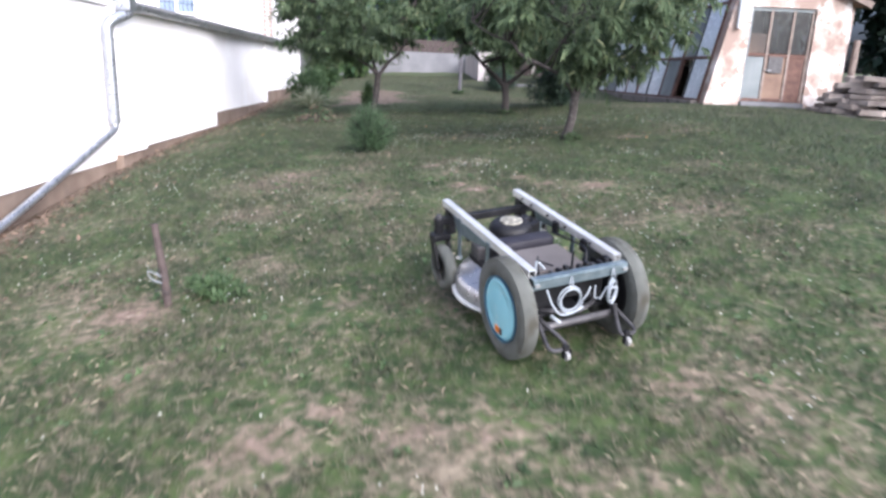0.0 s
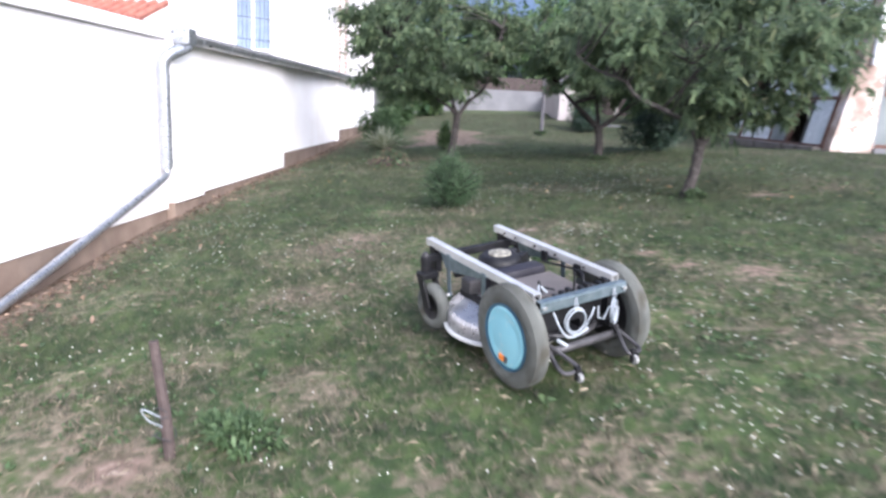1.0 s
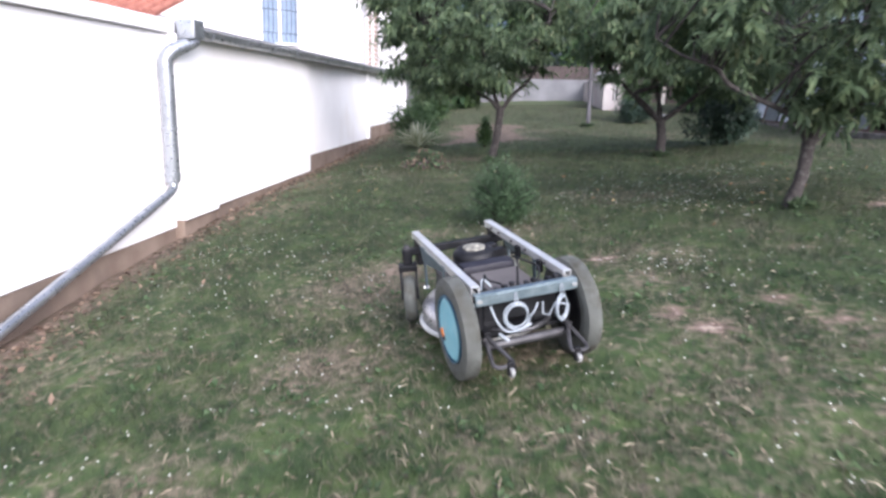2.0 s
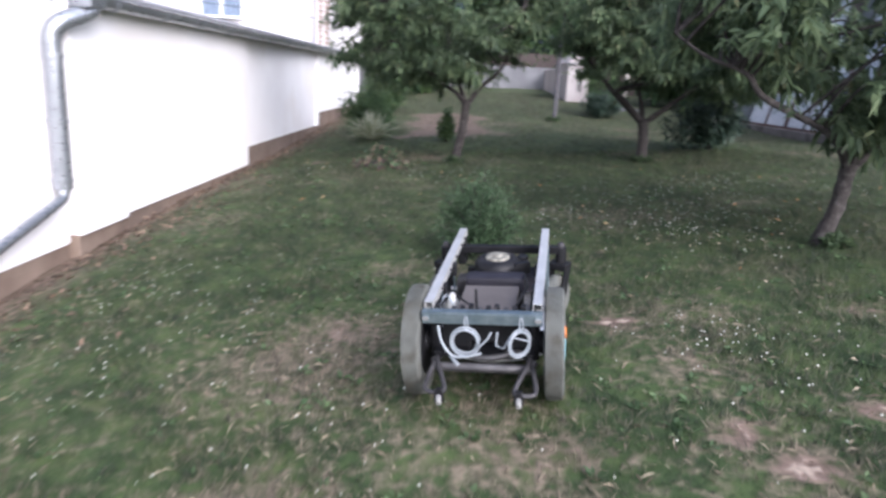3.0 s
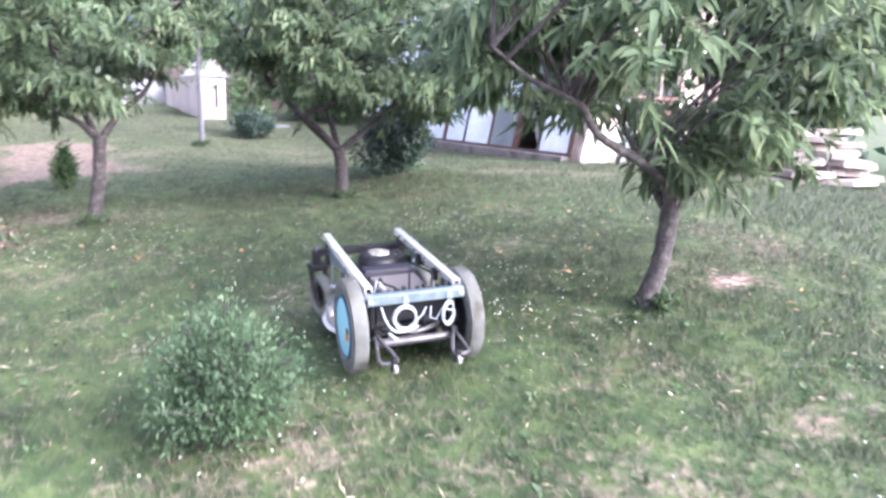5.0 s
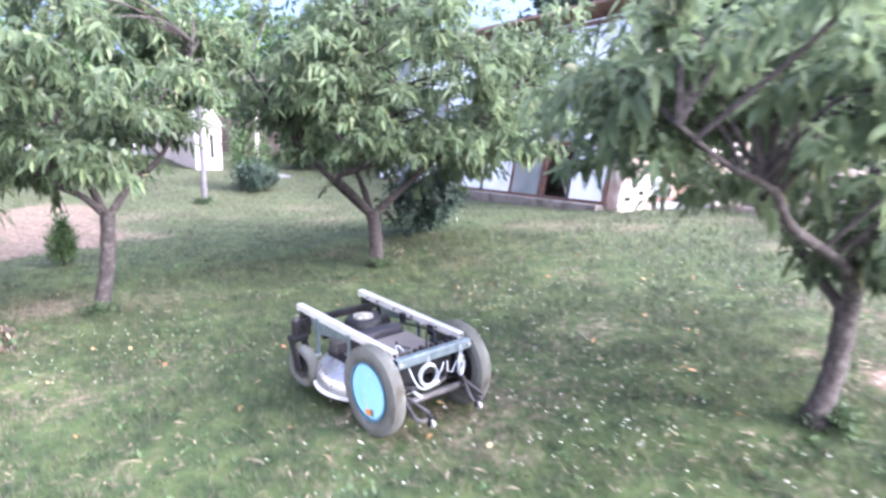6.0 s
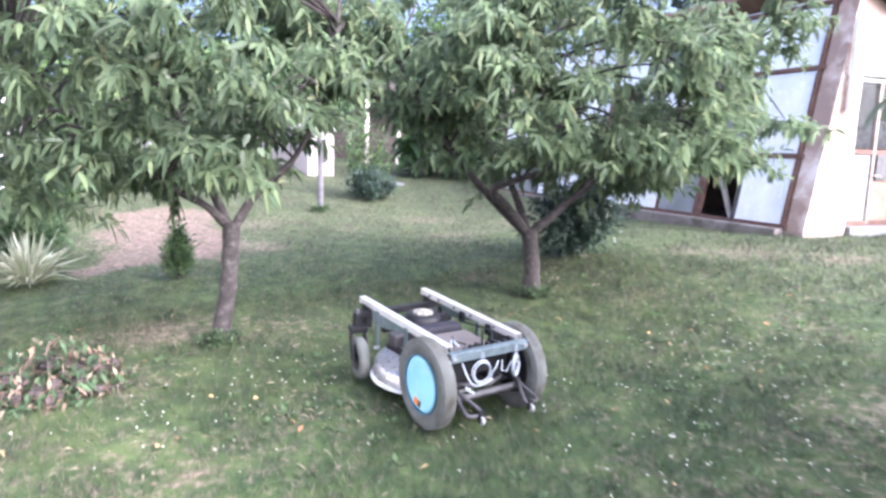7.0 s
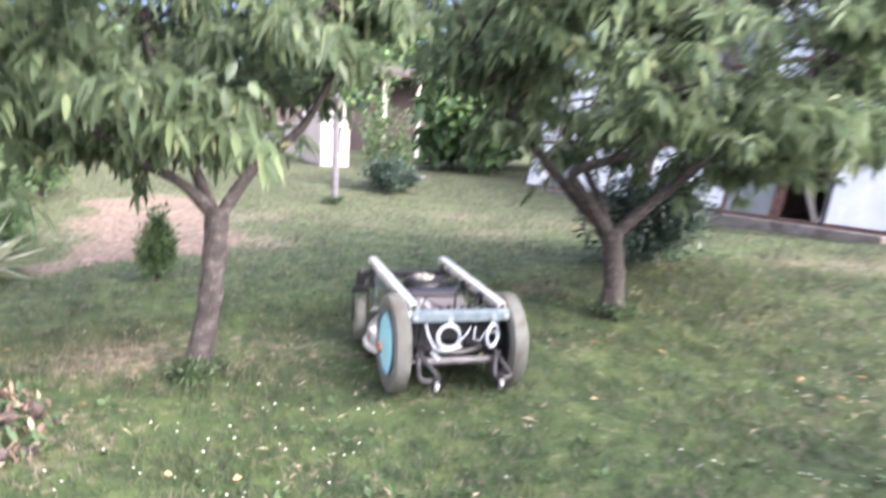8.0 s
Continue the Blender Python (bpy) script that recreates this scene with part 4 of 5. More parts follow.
def build_house():
    """The tall pale house behind the outbuilding."""
    house = empty("house", pose(-2.5, 20.6, 0), "tall pale rendered house with blue-grey windows", "house")
    # facade with two openings
    wall_h = 7.0
    xs = [-12.0, -7.4, -6.4, -3.0, -1.88, 0.0]
    z0, z1 = 2.62, 4.1
    for k in range(5):
        x0, x1 = xs[k], xs[k + 1]
        if k in (1, 3):
            part("wall", boxed((x1 - x0, 0.3, z0 + 0.5), ((x0 + x1) / 2, 0.15, (z0 - 0.5) / 2)), M_HOUSE, house)
            part("wall", boxed((x1 - x0, 0.3, wall_h - z1), ((x0 + x1) / 2, 0.15, (z1 + wall_h) / 2)), M_HOUSE, house)
            win = part("window", boxed((x1 - x0, 0.06, z1 - z0), ((x0 + x1) / 2, 0.2, (z0 + z1) / 2)), M_SHUTTER, house, "blue-grey blind behind the panes")
            for cx, w in ((x0 + 0.035, 0.07), ((x0 + x1) / 2, 0.08), (x1 - 0.035, 0.07)):
                part("frame", boxed((w, 0.07, z1 - z0), (cx, 0.12, (z0 + z1) / 2), bevel=0.005), M_FRAME, win)
            part("sill", boxed((x1 - x0 + 0.12, 0.3, 0.05), ((x0 + x1) / 2, -0.02, z0 - 0.03), bevel=0.006), M_FRAME, win)
            for j in range(9):
                bm = piped(arc([(x0 + 0.06 + j * (x1 - x0 - 0.12) / 8, -0.04, z1), (x0 + 0.06 + j * (x1 - x0 - 0.12) / 8, -0.05, z0 + 0.4), (x0 + 0.06 + j * (x1 - x0 - 0.12) / 8, -0.14, z0 + 0.2), (x0 + 0.06 + j * (x1 - x0 - 0.12) / 8, -0.05, z0)], 3), 0.008, 5)
                part("bar", bm, M_IRON, win)
        else:
            part("wall", boxed((x1 - x0, 0.3, wall_h + 0.5), ((x0 + x1) / 2, 0.15, (wall_h - 0.5) / 2)), M_HOUSE, house)
    part("side_wall", boxed((0.3, 8, wall_h + 0.5), (-0.15, 4.31, (wall_h - 0.5) / 2)), M_HOUSE, house)
    part("roof", boxed((13, 9, 0.25), (-6, 4, wall_h + 0.14), bevel=0.03), M_CLAY, house)
    # patched brick pier at its corner
    pier = empty("brick_pier", pose(-2.32, 20.3, 0), "pier of bricks and crumbling plaster at the house corner", "pier")
    g = np.random.default_rng(5)
    me = None
    for k in range(34):
        for j in range(2):
            if me is None:
                ob = part("brick", boxed((0.14, 0.26, 0.1), (0, 0, 0), bevel=0.008), M_SHED, pier)
                me = ob.data
            else:
                ob = new("brick", me)
                ob.parent = pier
            ob.location = (-0.075 + 0.15 * j + g.uniform(-0.008, 0.008), g.uniform(-0.012, 0.012), 0.6 + 0.115 * k)
    # wires across the yard
    for z0, z1 in ((3.35, 3.25), (2.85, 2.7)):
        wire = part("overhead_wire", piped(arc([(-9, 17, z0), (-4.5, 18.3, (z0 + z1) / 2 - 0.06), (-2.6, 20.5, z1)], 6), 0.008, 5), M_IRON)
        tagged(wire, "thin dark wire strung to the house", "wire")


# ---- shed and leaning glasshouse ----
def build_shed():
    sx, sy, zb, lean = 6.95, 11.9, 0.93, 0.2
    shed = empty("shed", pose(sx, sy, 0), "old shed with peeling plaster and a patched glazed door", "shed")

    def slab(name, poly, y0, y1, mat, parent=shed, label=""):
        """A wall piece: an outline in x and z, between two depths."""
        bm = bmesh.new()
        a = [bm.verts.new((x, y0, z)) for x, z in poly]
        b = [bm.verts.new((x, y1, z)) for x, z in poly]
        bm.faces.new(a[::-1])
        bm.faces.new(b)
        for i in range(len(a)):
            bm.faces.new((a[i], a[(i + 1) % len(a)], b[(i + 1) % len(a)], b[i]))
        return part(name, bm, mat, parent, label)

    slab("front_wall", [(0, 0.3), (0.64, 0.3), (0.64, 2.56), (0.64, 3.39), (0.5, 3.44), (0.005, zb)], 0, 0.22, M_SHED)
    slab("front_wall", [(1.80, 0.3), (2.5, 0.3), (2.4, 2.72), (1.8, 2.95)], 0, 0.22, M_SHED)
    slab("lintel", [(0.642, 2.57), (1.798, 2.57), (1.798, 2.95), (0.642, 3.39)], 0, 0.22, M_SHED)
    slab("threshold", [(0.642, 0.3), (1.798, 0.3), (1.798, 0.98), (0.642, 0.98)], -0.06, 0.2, M_CONCRETE)
    part("side_wall", boxed((0.22, 4.0, 2.9), (2.33, 2.24, 1.3)), M_SHED, shed)
    part("roof", boxed((2.5, 4.5, 0.06), (1.5, 2.15, 3.12), (0, 20.8, 0), bevel=0.01), M_BOARD, shed)
    part("eave_board", boxed((2.5, 0.06, 0.1), (1.5, -0.13, 3.1), (0, 20.8, 0)), M_OLDWOOD, shed)
    # floor and inner wall coloured dark to stand for the unlit inside
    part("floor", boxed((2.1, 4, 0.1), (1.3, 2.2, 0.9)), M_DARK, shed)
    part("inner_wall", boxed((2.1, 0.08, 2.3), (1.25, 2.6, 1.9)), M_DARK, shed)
    # door: three lights over three boards
    door = new("door")
    door.parent = shed
    door.location = (0.64, 0.06, 0.98)
    wide, high = 1.158, 1.58
    for x in (0.03, 0.39, 0.79, wide - 0.03):
        part("stile", boxed((0.045, 0.05, high - 0.05), (x, 0, high / 2), bevel=0.004), M_PANELGREY if x < 0.1 else M_OLDWOOD, door)
    for z in (0.03, 0.8, high - 0.025):
        part("rail", boxed((wide - 0.002, 0.046, 0.055), (wide / 2, 0.0, z), bevel=0.004), M_PANELGREY if z > 1 else M_RUST, door)
    for x0, x1, mat in ((0.055, 0.365, M_PANELGREY), (0.415, 0.765, M_BOARD), (0.815, 1.105, M_RUST)):
        part("board", boxed((x1 - x0, 0.02, 0.73), ((x0 + x1) / 2, 0.005, 0.415), bevel=0.003), mat, door)
    part("patch", boxed((0.26, 0.02, 0.28), (0.57, -0.022, 0.64)), M_TUBE, door)
    part("handle", piped([(0.4, -0.04, 0.55), (0.5, -0.05, 0.54)], 0.012, 6), M_BOLT, door)
    glass = bpy.data.materials.new("dusty_glass")
    n, l, b = links(glass)
    b.inputs["Base Color"].default_value = (0.08, 0.085, 0.088, 1)
    b.inputs["Roughness"].default_value = 0.12
    b.inputs["Alpha"].default_value = 0.22
    for x0, x1 in ((0.055, 0.365), (0.415, 0.765), (0.815, 1.105)):
        part("pane", boxed((x1 - x0, 0.006, 0.7), ((x0 + x1) / 2, 0.0, 1.19)), glass, door)
    # clutter seen behind the panes
    crate = tagged(part("crate", boxed((0.5, 0.35, 0.45), (sx + 1.05, sy + 0.7, 1.95), (0, 0, 12), 0.01), M_BOARD), "brown wooden crate stacked inside the shed", "crate")
    tagged(part("shelf_stack", boxed((1.7, 0.5, 0.8), (sx + 1.2, sy + 0.75, 1.35), bevel=0.01), M_OLDWOOD), "weathered workbench inside the shed", "bench")

    # glasshouse: sloping frames on a kerb, running back from the shed
    gh = empty("glasshouse", pose(sx, sy, 0), "lean-to glasshouse with rusty frames and milky panes", "glasshouse")
    long = 6.6
    part("kerb", boxed((0.24, long, 0.5), (-0.02, long / 2 + 0.23, zb - 0.23), bevel=0.015), M_KERB, gh)
    tilt = math.degrees(math.atan(lean))

    def on_slope(y, s, off=0.0):
        """A point of the leaning face: y along it, s metres up it."""
        c, q = math.cos(radians(tilt)), math.sin(radians(tilt))
        return (s * q - off * c, y, zb + s * c + off * q)

    for s, r in ((0.03, 0.05), (0.80, 0.05), (1.75, 0.05), (2.45, 0.05)):
        part("rail", boxed((0.05, long, r), on_slope(long / 2 + 0.2, s), (0, tilt, 0), 0.004), M_RUST, gh)
    posts = [0.26, 0.93, 1.5, 2.2, 2.95, 3.6, 4.4, 5.2, 6.0, 6.7]
    for i, y in enumerate(posts):
        w = 0.1 if i in (2, 5) else 0.04
        part("post", boxed((0.06, w, 2.48), on_slope(y, 1.24, -0.004), (0, tilt, 0), 0.004), M_RUST if i % 3 != 1 else M_IRON, gh)
    for i, (y0, y1) in enumerate(zip(posts, posts[1:])):
        for s0, s1 in ((0.06, 0.77), (0.83, 1.72), (1.78, 2.42)):
            if (i, s0) in ((1, 0.06), (4, 0.83)):
                continue
            mat = M_PANELGREY if (i * 3 + int(s0 * 4)) % 5 == 1 else M_PANEL
            part("pane", boxed((0.012, y1 - y0 - 0.05, s1 - s0), on_slope((y0 + y1) / 2, (s0 + s1) / 2), (0, tilt, 0)), mat, gh)
    part("roof", boxed((2.2, long, 0.05), (1.58, long / 2 + 0.2, 3.28), (0, 4, 0)), M_PANEL, gh)
    part("back_wall", boxed((0.15, long, 3.0), (2.55, long / 2 + 0.25, 1.6)), M_SHED, gh)
    part("end_wall", boxed((2.3, 0.15, 2.6), (1.45, long + 0.2, 1.6)), M_SHED, gh)
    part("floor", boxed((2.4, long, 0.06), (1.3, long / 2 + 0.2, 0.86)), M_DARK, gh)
    # trestle, bucket, sacks and boards inside
    tr = empty("trestle", pose(sx + 0.3, sy + 1.2, 0.89), "pale timber trestle with crossed legs", "trestle")
    for x in (0, 0.35):
        part("leg", boxed((0.04, 0.05, 0.85), (x, -0.16, 0.4), (22, 0, 0)), M_PALEWOOD, tr)
        part("leg", boxed((0.04, 0.05, 0.85), (x, 0.16, 0.4), (-22, 0, 0)), M_PALEWOOD, tr)
    part("top", boxed((0.6, 0.09, 0.05), (0.17, 0, 0.81)), M_PALEWOOD, tr)
    for y, z, w, mat in ((0.6, 1.78, 0.3, M_BOARD), (3.3, 1.75, 0.35, M_PANELGREY)):
        part_ob = part("box", boxed((0.3, w, 0.26), (sx + 0.75, sy + y, z), (0, 0, 8), 0.01), mat)
        tagged(part_ob, "worn storage box on a shelf in the glasshouse", "box")
    tagged(part("shelf_board", boxed((0.4, 5.6, 0.04), (sx + 0.75, sy + 3.4, 1.62)), M_PALEWOOD), "long pale shelf in the glasshouse", "shelf")

    # drainpipe at the shed corner
    dp = piped([(sx + 0.42, sy - 0.07, 3.1), (sx + 0.42, sy - 0.07, 2.2)], 0.05, 10)
    tagged(part("vent_pipe", dp, M_FRAME, smooth=True), "white pipe on the shed wall", "pipe")

    # pile of flat stones beside the shed
    pile = empty("stone_pile", Matrix.Translation((9.35, 10.6, gz(9.35, 10.6))), "pile of flat grey-brown stone slabs beside the shed", "stone pile")
    g = np.random.default_rng(9)
    for layer in range(8):
        z = 0.035 + layer * 0.082
        spread = 1.0 - layer * 0.085
        for k in range(7 if layer < 5 else 4):
            a = 6.283 * (k + 0.5 * (layer % 2)) / (7 if layer < 5 else 4) + g.uniform(-0.2, 0.2)
            w, d, h = g.uniform(0.3, 0.6), g.uniform(0.24, 0.45), g.uniform(0.06, 0.082)
            bm = bmesh.new()
            m = 7
            ring = [(w * g.uniform(0.8, 1.1) * math.cos(6.283 * i / m), d * g.uniform(0.8, 1.1) * math.sin(6.283 * i / m)) for i in range(m)]
            lo = [bm.verts.new((p[0], p[1], -h / 2)) for p in ring]
            hi = [bm.verts.new((p[0] * 0.94, p[1] * 0.94, h / 2)) for p in ring]
            bm.faces.new(lo[::-1])
            bm.faces.new(hi)
            for i in range(m):
                bm.faces.new((lo[i], lo[(i + 1) % m], hi[(i + 1) % m], hi[i]))
            bmesh.ops.transform(bm, matrix=pose(spread * 0.75 * math.cos(a), spread * 0.85 * math.sin(a), z, g.uniform(-5, 5), g.uniform(-5, 5), g.uniform(0, 360)), verts=bm.verts)
            part("stone", bm, M_STONE, pile)
    # leaning post by the stones
    tagged(part("fence_post", piped([(9.62, 12.0, 0.6), (9.64, 12.02, 2.1)], [0.06, 0.055], 8), M_OLDWOOD), "grey weathered fence post beside the shed", "post")


def build_far():
    """The upper end of the garden."""
    wall = boxed((8.0, 0.25, 1.5), (1.4, 27.0, 1.25), bevel=0.01)
    tagged(part("wall_north", wall, M_CONCRETE), "grey concrete garden wall at the far end", "wall", kind="structure")
    fence = empty("plank_fence", pose(2.0, 27.35, 0), "dark red-brown plank fence behind the far wall", "fence")
    me = None
    for k in range(46):
        if me is None:
            ob = part("plank", boxed((0.19, 0.03, 1.5), (0, 0, 0)), M_STAKE, fence)
            me = ob.data
        else:
            ob = new("plank", me)
            ob.parent = fence
        ob.location = (-4.6 + 0.2 * k, 0.012 * (k % 2), 1.72)
    # small white outbuilding with a gable, and the low wall that runs back from it
    hut = empty("garden_hut", pose(4.44, 21.2, 0), "small white gabled outbuilding with a narrow window", "hut")
    part("front_wall", boxed((0.17, 0.15, 1.45), (-0.085, 0.08, 1.3)), M_FARWALL, hut)
    part("front_wall", boxed((0.25, 0.15, 1.45), (-0.425, 0.08, 1.3)), M_FARWALL, hut)
    part("front_wall", boxed((0.126, 0.15, 0.75), (-0.2352, 0.08, 0.95)), M_FARWALL, hut)
    part("lintel", boxed((0.126, 0.15, 0.2), (-0.2352, 0.08, 1.925)), M_FARWALL, hut)
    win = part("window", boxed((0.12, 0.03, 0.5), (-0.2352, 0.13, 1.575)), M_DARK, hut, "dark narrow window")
    part("window_bar", boxed((0.015, 0.02, 0.5), (-0.2352, 0.1, 1.575)), M_FRAME, win)
    bm = bmesh.new()
    front = [bm.verts.new(p) for p in ((-0.58, 0.0, 2.03), (0.03, 0.0, 2.03), (-0.2, 0.0, 2.42))]
    back = [bm.verts.new(p) for p in ((-0.58, 2.4, 2.03), (0.03, 2.4, 2.03), (-0.2, 2.4, 2.42))]
    bm.faces.new(front[::-1])
    bm.faces.new(back)
    for i in range(3):
        bm.faces.new((front[i], front[(i + 1) % 3], back[(i + 1) % 3], back[i]))
    part("gable", bm, M_FARWALL, hut)
    part("eave_board", boxed((0.66, 0.05, 0.04), (-0.28, -0.035, 2.02)), M_CONCRETE, hut)
    part("side_wall", boxed((0.12, 2.3, 1.45), (-0.06, 1.31, 1.3)), M_FARWALL, hut)
    part("side_wall", boxed((0.12, 2.3, 1.45), (-0.49, 1.31, 1.3)), M_FARWALL, hut)
    part("back_wall", boxed((0.55, 0.12, 1.45), (-0.275, 2.53, 1.3)), M_FARWALL, hut)
    wall = boxed((0.18, 3.1, 1.25), (4.05, 25.35, 1.3), bevel=0.01)
    tagged(part("wall_north", wall, M_FARWALL), "pale rendered wall running back from the outbuilding", "wall", kind="structure")
    # a timber lean-to further back
    lean = empty("timber_shelter", pose(6.2, 24.5, 0), "dark timber shelter with pale posts", "shelter")
    for x in (0, 0.9, 1.8):
        part("post", boxed((0.1, 0.1, 2.3), (x, 0, 2.2)), M_PALEWOOD, lean)
    part("back", boxed((2.2, 0.08, 2.1), (0.9, 0.9, 2.2)), M_STAKE, lean)
    part("roof", boxed((2.6, 1.6, 0.08), (0.9, 0.4, 3.4), (12, 0, 0)), M_STAKE, lean)
    # flat slab and low mound in the lawn
    tagged(part("paving_slab", boxed((0.5, 0.4, 0.06), (5.0, 19.3, gz(5.0, 19.3) + 0.015), (0, 0, 10), 0.01), M_CONCRETE), "pale paving slab lying in the lawn", "slab")
    far_wood("far_trees", [(-3, 33, 3.0, 6), (1.5, 35, 2.6, 5), (6, 34, 3, 5.5), (10, 32, 3, 6), (14, 30, 3, 6)], 16000, 81, "dense green trees beyond the garden", M_FAR)
    far_wood("dark_trees", [(12.5, 15, 1.7, 5.0), (13.5, 12, 1.7, 5.5), (11.6, 18, 1.6, 4.6)], 12000, 83, "dark trees behind the shed", M_DARKLEAF)
    far_wood("yard_bushes", [(8.2, 21.5, 1.0, 2.4), (6.6, 20.5, 0.7, 1.6), (-0.4, 23.5, 0.9, 2.2)], 7000, 85, "overgrown bushes at the far end", M_FAR)


def build_stake():
    st = empty("stake", pose(0.485, 3.37, gz(0.485, 3.37)), "dark wooden stake with a tied wire in the lawn", "stake")
    part("pole", piped([(0.02, 0, -0.1), (0.005, 0, 0.15), (-0.03, 0.005, 0.43)], [0.021, 0.02, 0.016], 9), M_STAKE, st)
    for z, r in ((0.155, 0.026), (0.19, 0.023), (0.09, 0.04)):
        pts = [(r * math.cos(a) - 0.005, r * math.sin(a), z + 0.012 * math.sin(2 * a + z * 60)) for a in [6.283 * k / 14 for k in range(14)]]
        part("wire", piped(pts, 0.0024, 5), M_TUBE, st)
    part("wire", piped(arc([(0.0, -0.03, 0.17), (-0.06, -0.04, 0.2), (-0.05, -0.02, 0.15), (0.0, -0.02, 0.13)], 4), 0.0026, 5), M_CABLE, st)


# ---- the driverless mower ----
def square_tube(x, y0, y1, ztop, w, wall=0.003):
    """A hollow square tube along y, open at its ends."""
    bm = bmesh.new()
    rings = []
    for y in (y0, y1):
        for h in (w / 2, w / 2 - wall):
            rings.append([bm.verts.new((x + sx * h, y, ztop - w / 2 + sz * h)) for sx, sz in ((-1, -1), (1, -1), (1, 1), (-1, 1))])
    o0, i0, o1, i1 = rings
    for k in range(4):
        j = (k + 1) % 4
        bm.faces.new((o0[k], o0[j], o1[j], o1[k]))
        bm.faces.new((i0[j], i0[k], i1[k], i1[j]))
        bm.faces.new((o0[j], o0[k], i0[k], i0[j]))
        bm.faces.new((o1[k], o1[j], i1[j], i1[k]))
    return bm


def ring_line(centre, radius, turns, seg=18, wobble=0.0, flat=1.0, start=0.0):
    """A coil in the x-z plane."""
    out = []
    for k in range(int(seg * turns) + 1):
        a = start + 2 * math.pi * k / seg
        r = radius * (1 + wobble * math.sin(a * 0.37 + 1))
        out.append((centre[0] + r * flat * math.cos(a), centre[1] - 0.006 * k / seg, centre[2] + r * math.sin(a)))
    return out


def drive_wheel(mower, side):
    """A big grey tyre on a blue disc; side is -1 or 1."""
    w = new("drive_wheel")
    w.parent = mower
    w.scale = (0.965, 0.965, 0.965)
    h, R = 0.036, 0.21
    prof = [(-0.025, 0.128), (-0.032, 0.15), (-h, 0.172), (-h + 0.003, 0.188), (-0.0295, 0.1995)]
    for k in range(-3, 4):
        c = k * 0.0083
        top = R - 0.9 * abs(c) ** 1.5
        prof += [(c - 0.003, top), (c + 0.003, top), (c + 0.0034, top - 0.007), (c + 0.0046, top - 0.007)]
    prof += [(0.0305, 0.1985), (h - 0.003, 0.188), (h, 0.172), (0.032, 0.15), (0.025, 0.128)]
    part("tyre", turned(prof, 56), M_TYRE, w, "ribbed pale grey rubber tyre", smooth=True)
    s = side
    part("rim_ring", turned([(s * 0.020, 0.136), (s * 0.036, 0.138), (s * 0.036, 0.13), (s * 0.020, 0.128)], 48), M_DISCRIM, w)
    part("hub_disc", turned([(s * 0.005, 0.1299), (s * 0.026, 0.1295), (s * 0.033, 0.122), (s * 0.035, 0.112), (s * 0.032, 0.104), (s * 0.036, 0.07), (s * 0.039, 0.03), (s * 0.04, 0.001)], 48),
         M_DISC, w, "light blue plastic hub disc", smooth=True)
    part("reflector", boxed((0.008, 0.034, 0.026), (s * 0.037, 0.006, -0.093), bevel=0.003), M_ORANGE, w, "small orange reflector")
    part("reflector_mount", boxed((0.006, 0.018, 0.03), (s * 0.036, -0.02, -0.092), bevel=0.002), M_STAKE, w, "dark worn mount of the reflector")
    part("inner_plate", turned([(-s * 0.028, 0.13), (-s * 0.03, 0.128), (-s * 0.022, 0.06), (-s * 0.05, 0.04), (-s * 0.05, 0.001)], 32), M_BLACK, w)
    return w


def caster(mower, side):
    """A front swivel wheel in a black fork."""
    c = new("caster")
    c.parent = mower
    bm = bmesh.new()
    block(bm, (0.012, 0.046, 0.16), (-0.036, -0.03, -0.115), (-20, 0, 0), 0.004)
    block(bm, (0.012, 0.046, 0.16), (0.036, -0.03, -0.115), (-20, 0, 0), 0.004)
    block(bm, (0.088, 0.066, 0.03), (0, -0.012, -0.042), bevel=0.006)
    part("fork", bm, M_BLACK, c, "black caster fork")
    wheel = part("wheel", turned([(-0.02, 0.06), (-0.027, 0.075), (-0.027, 0.093), (-0.018, 0.106), (0, 0.11), (0.018, 0.106), (0.027, 0.093), (0.027, 0.075), (0.02, 0.06)], 36), M_TYRE, c, "small grey tyre on a black hub", smooth=True)
    hub = turned([(-0.022, 0.061), (-0.012, 0.055), (-0.024, 0.02), (-0.03, 0.001), (0.03, 0.001), (0.024, 0.02), (0.012, 0.055), (0.022, 0.061)], 24)
    me = bpy.data.meshes.new("hub")
    hub.to_mesh(me)
    hub.free()
    both = bmesh.new()
    both.from_mesh(wheel.data)
    n = len(both.faces)
    both.from_mesh(me)
    both.faces.ensure_lookup_table()
    for f in both.faces[n:]:
        f.material_index = 1
    both.to_mesh(wheel.data)
    both.free()
    bpy.data.meshes.remove(me)
    wheel.data.materials.append(M_BLACK)
    wheel.data.shade_smooth()
    return c, wheel


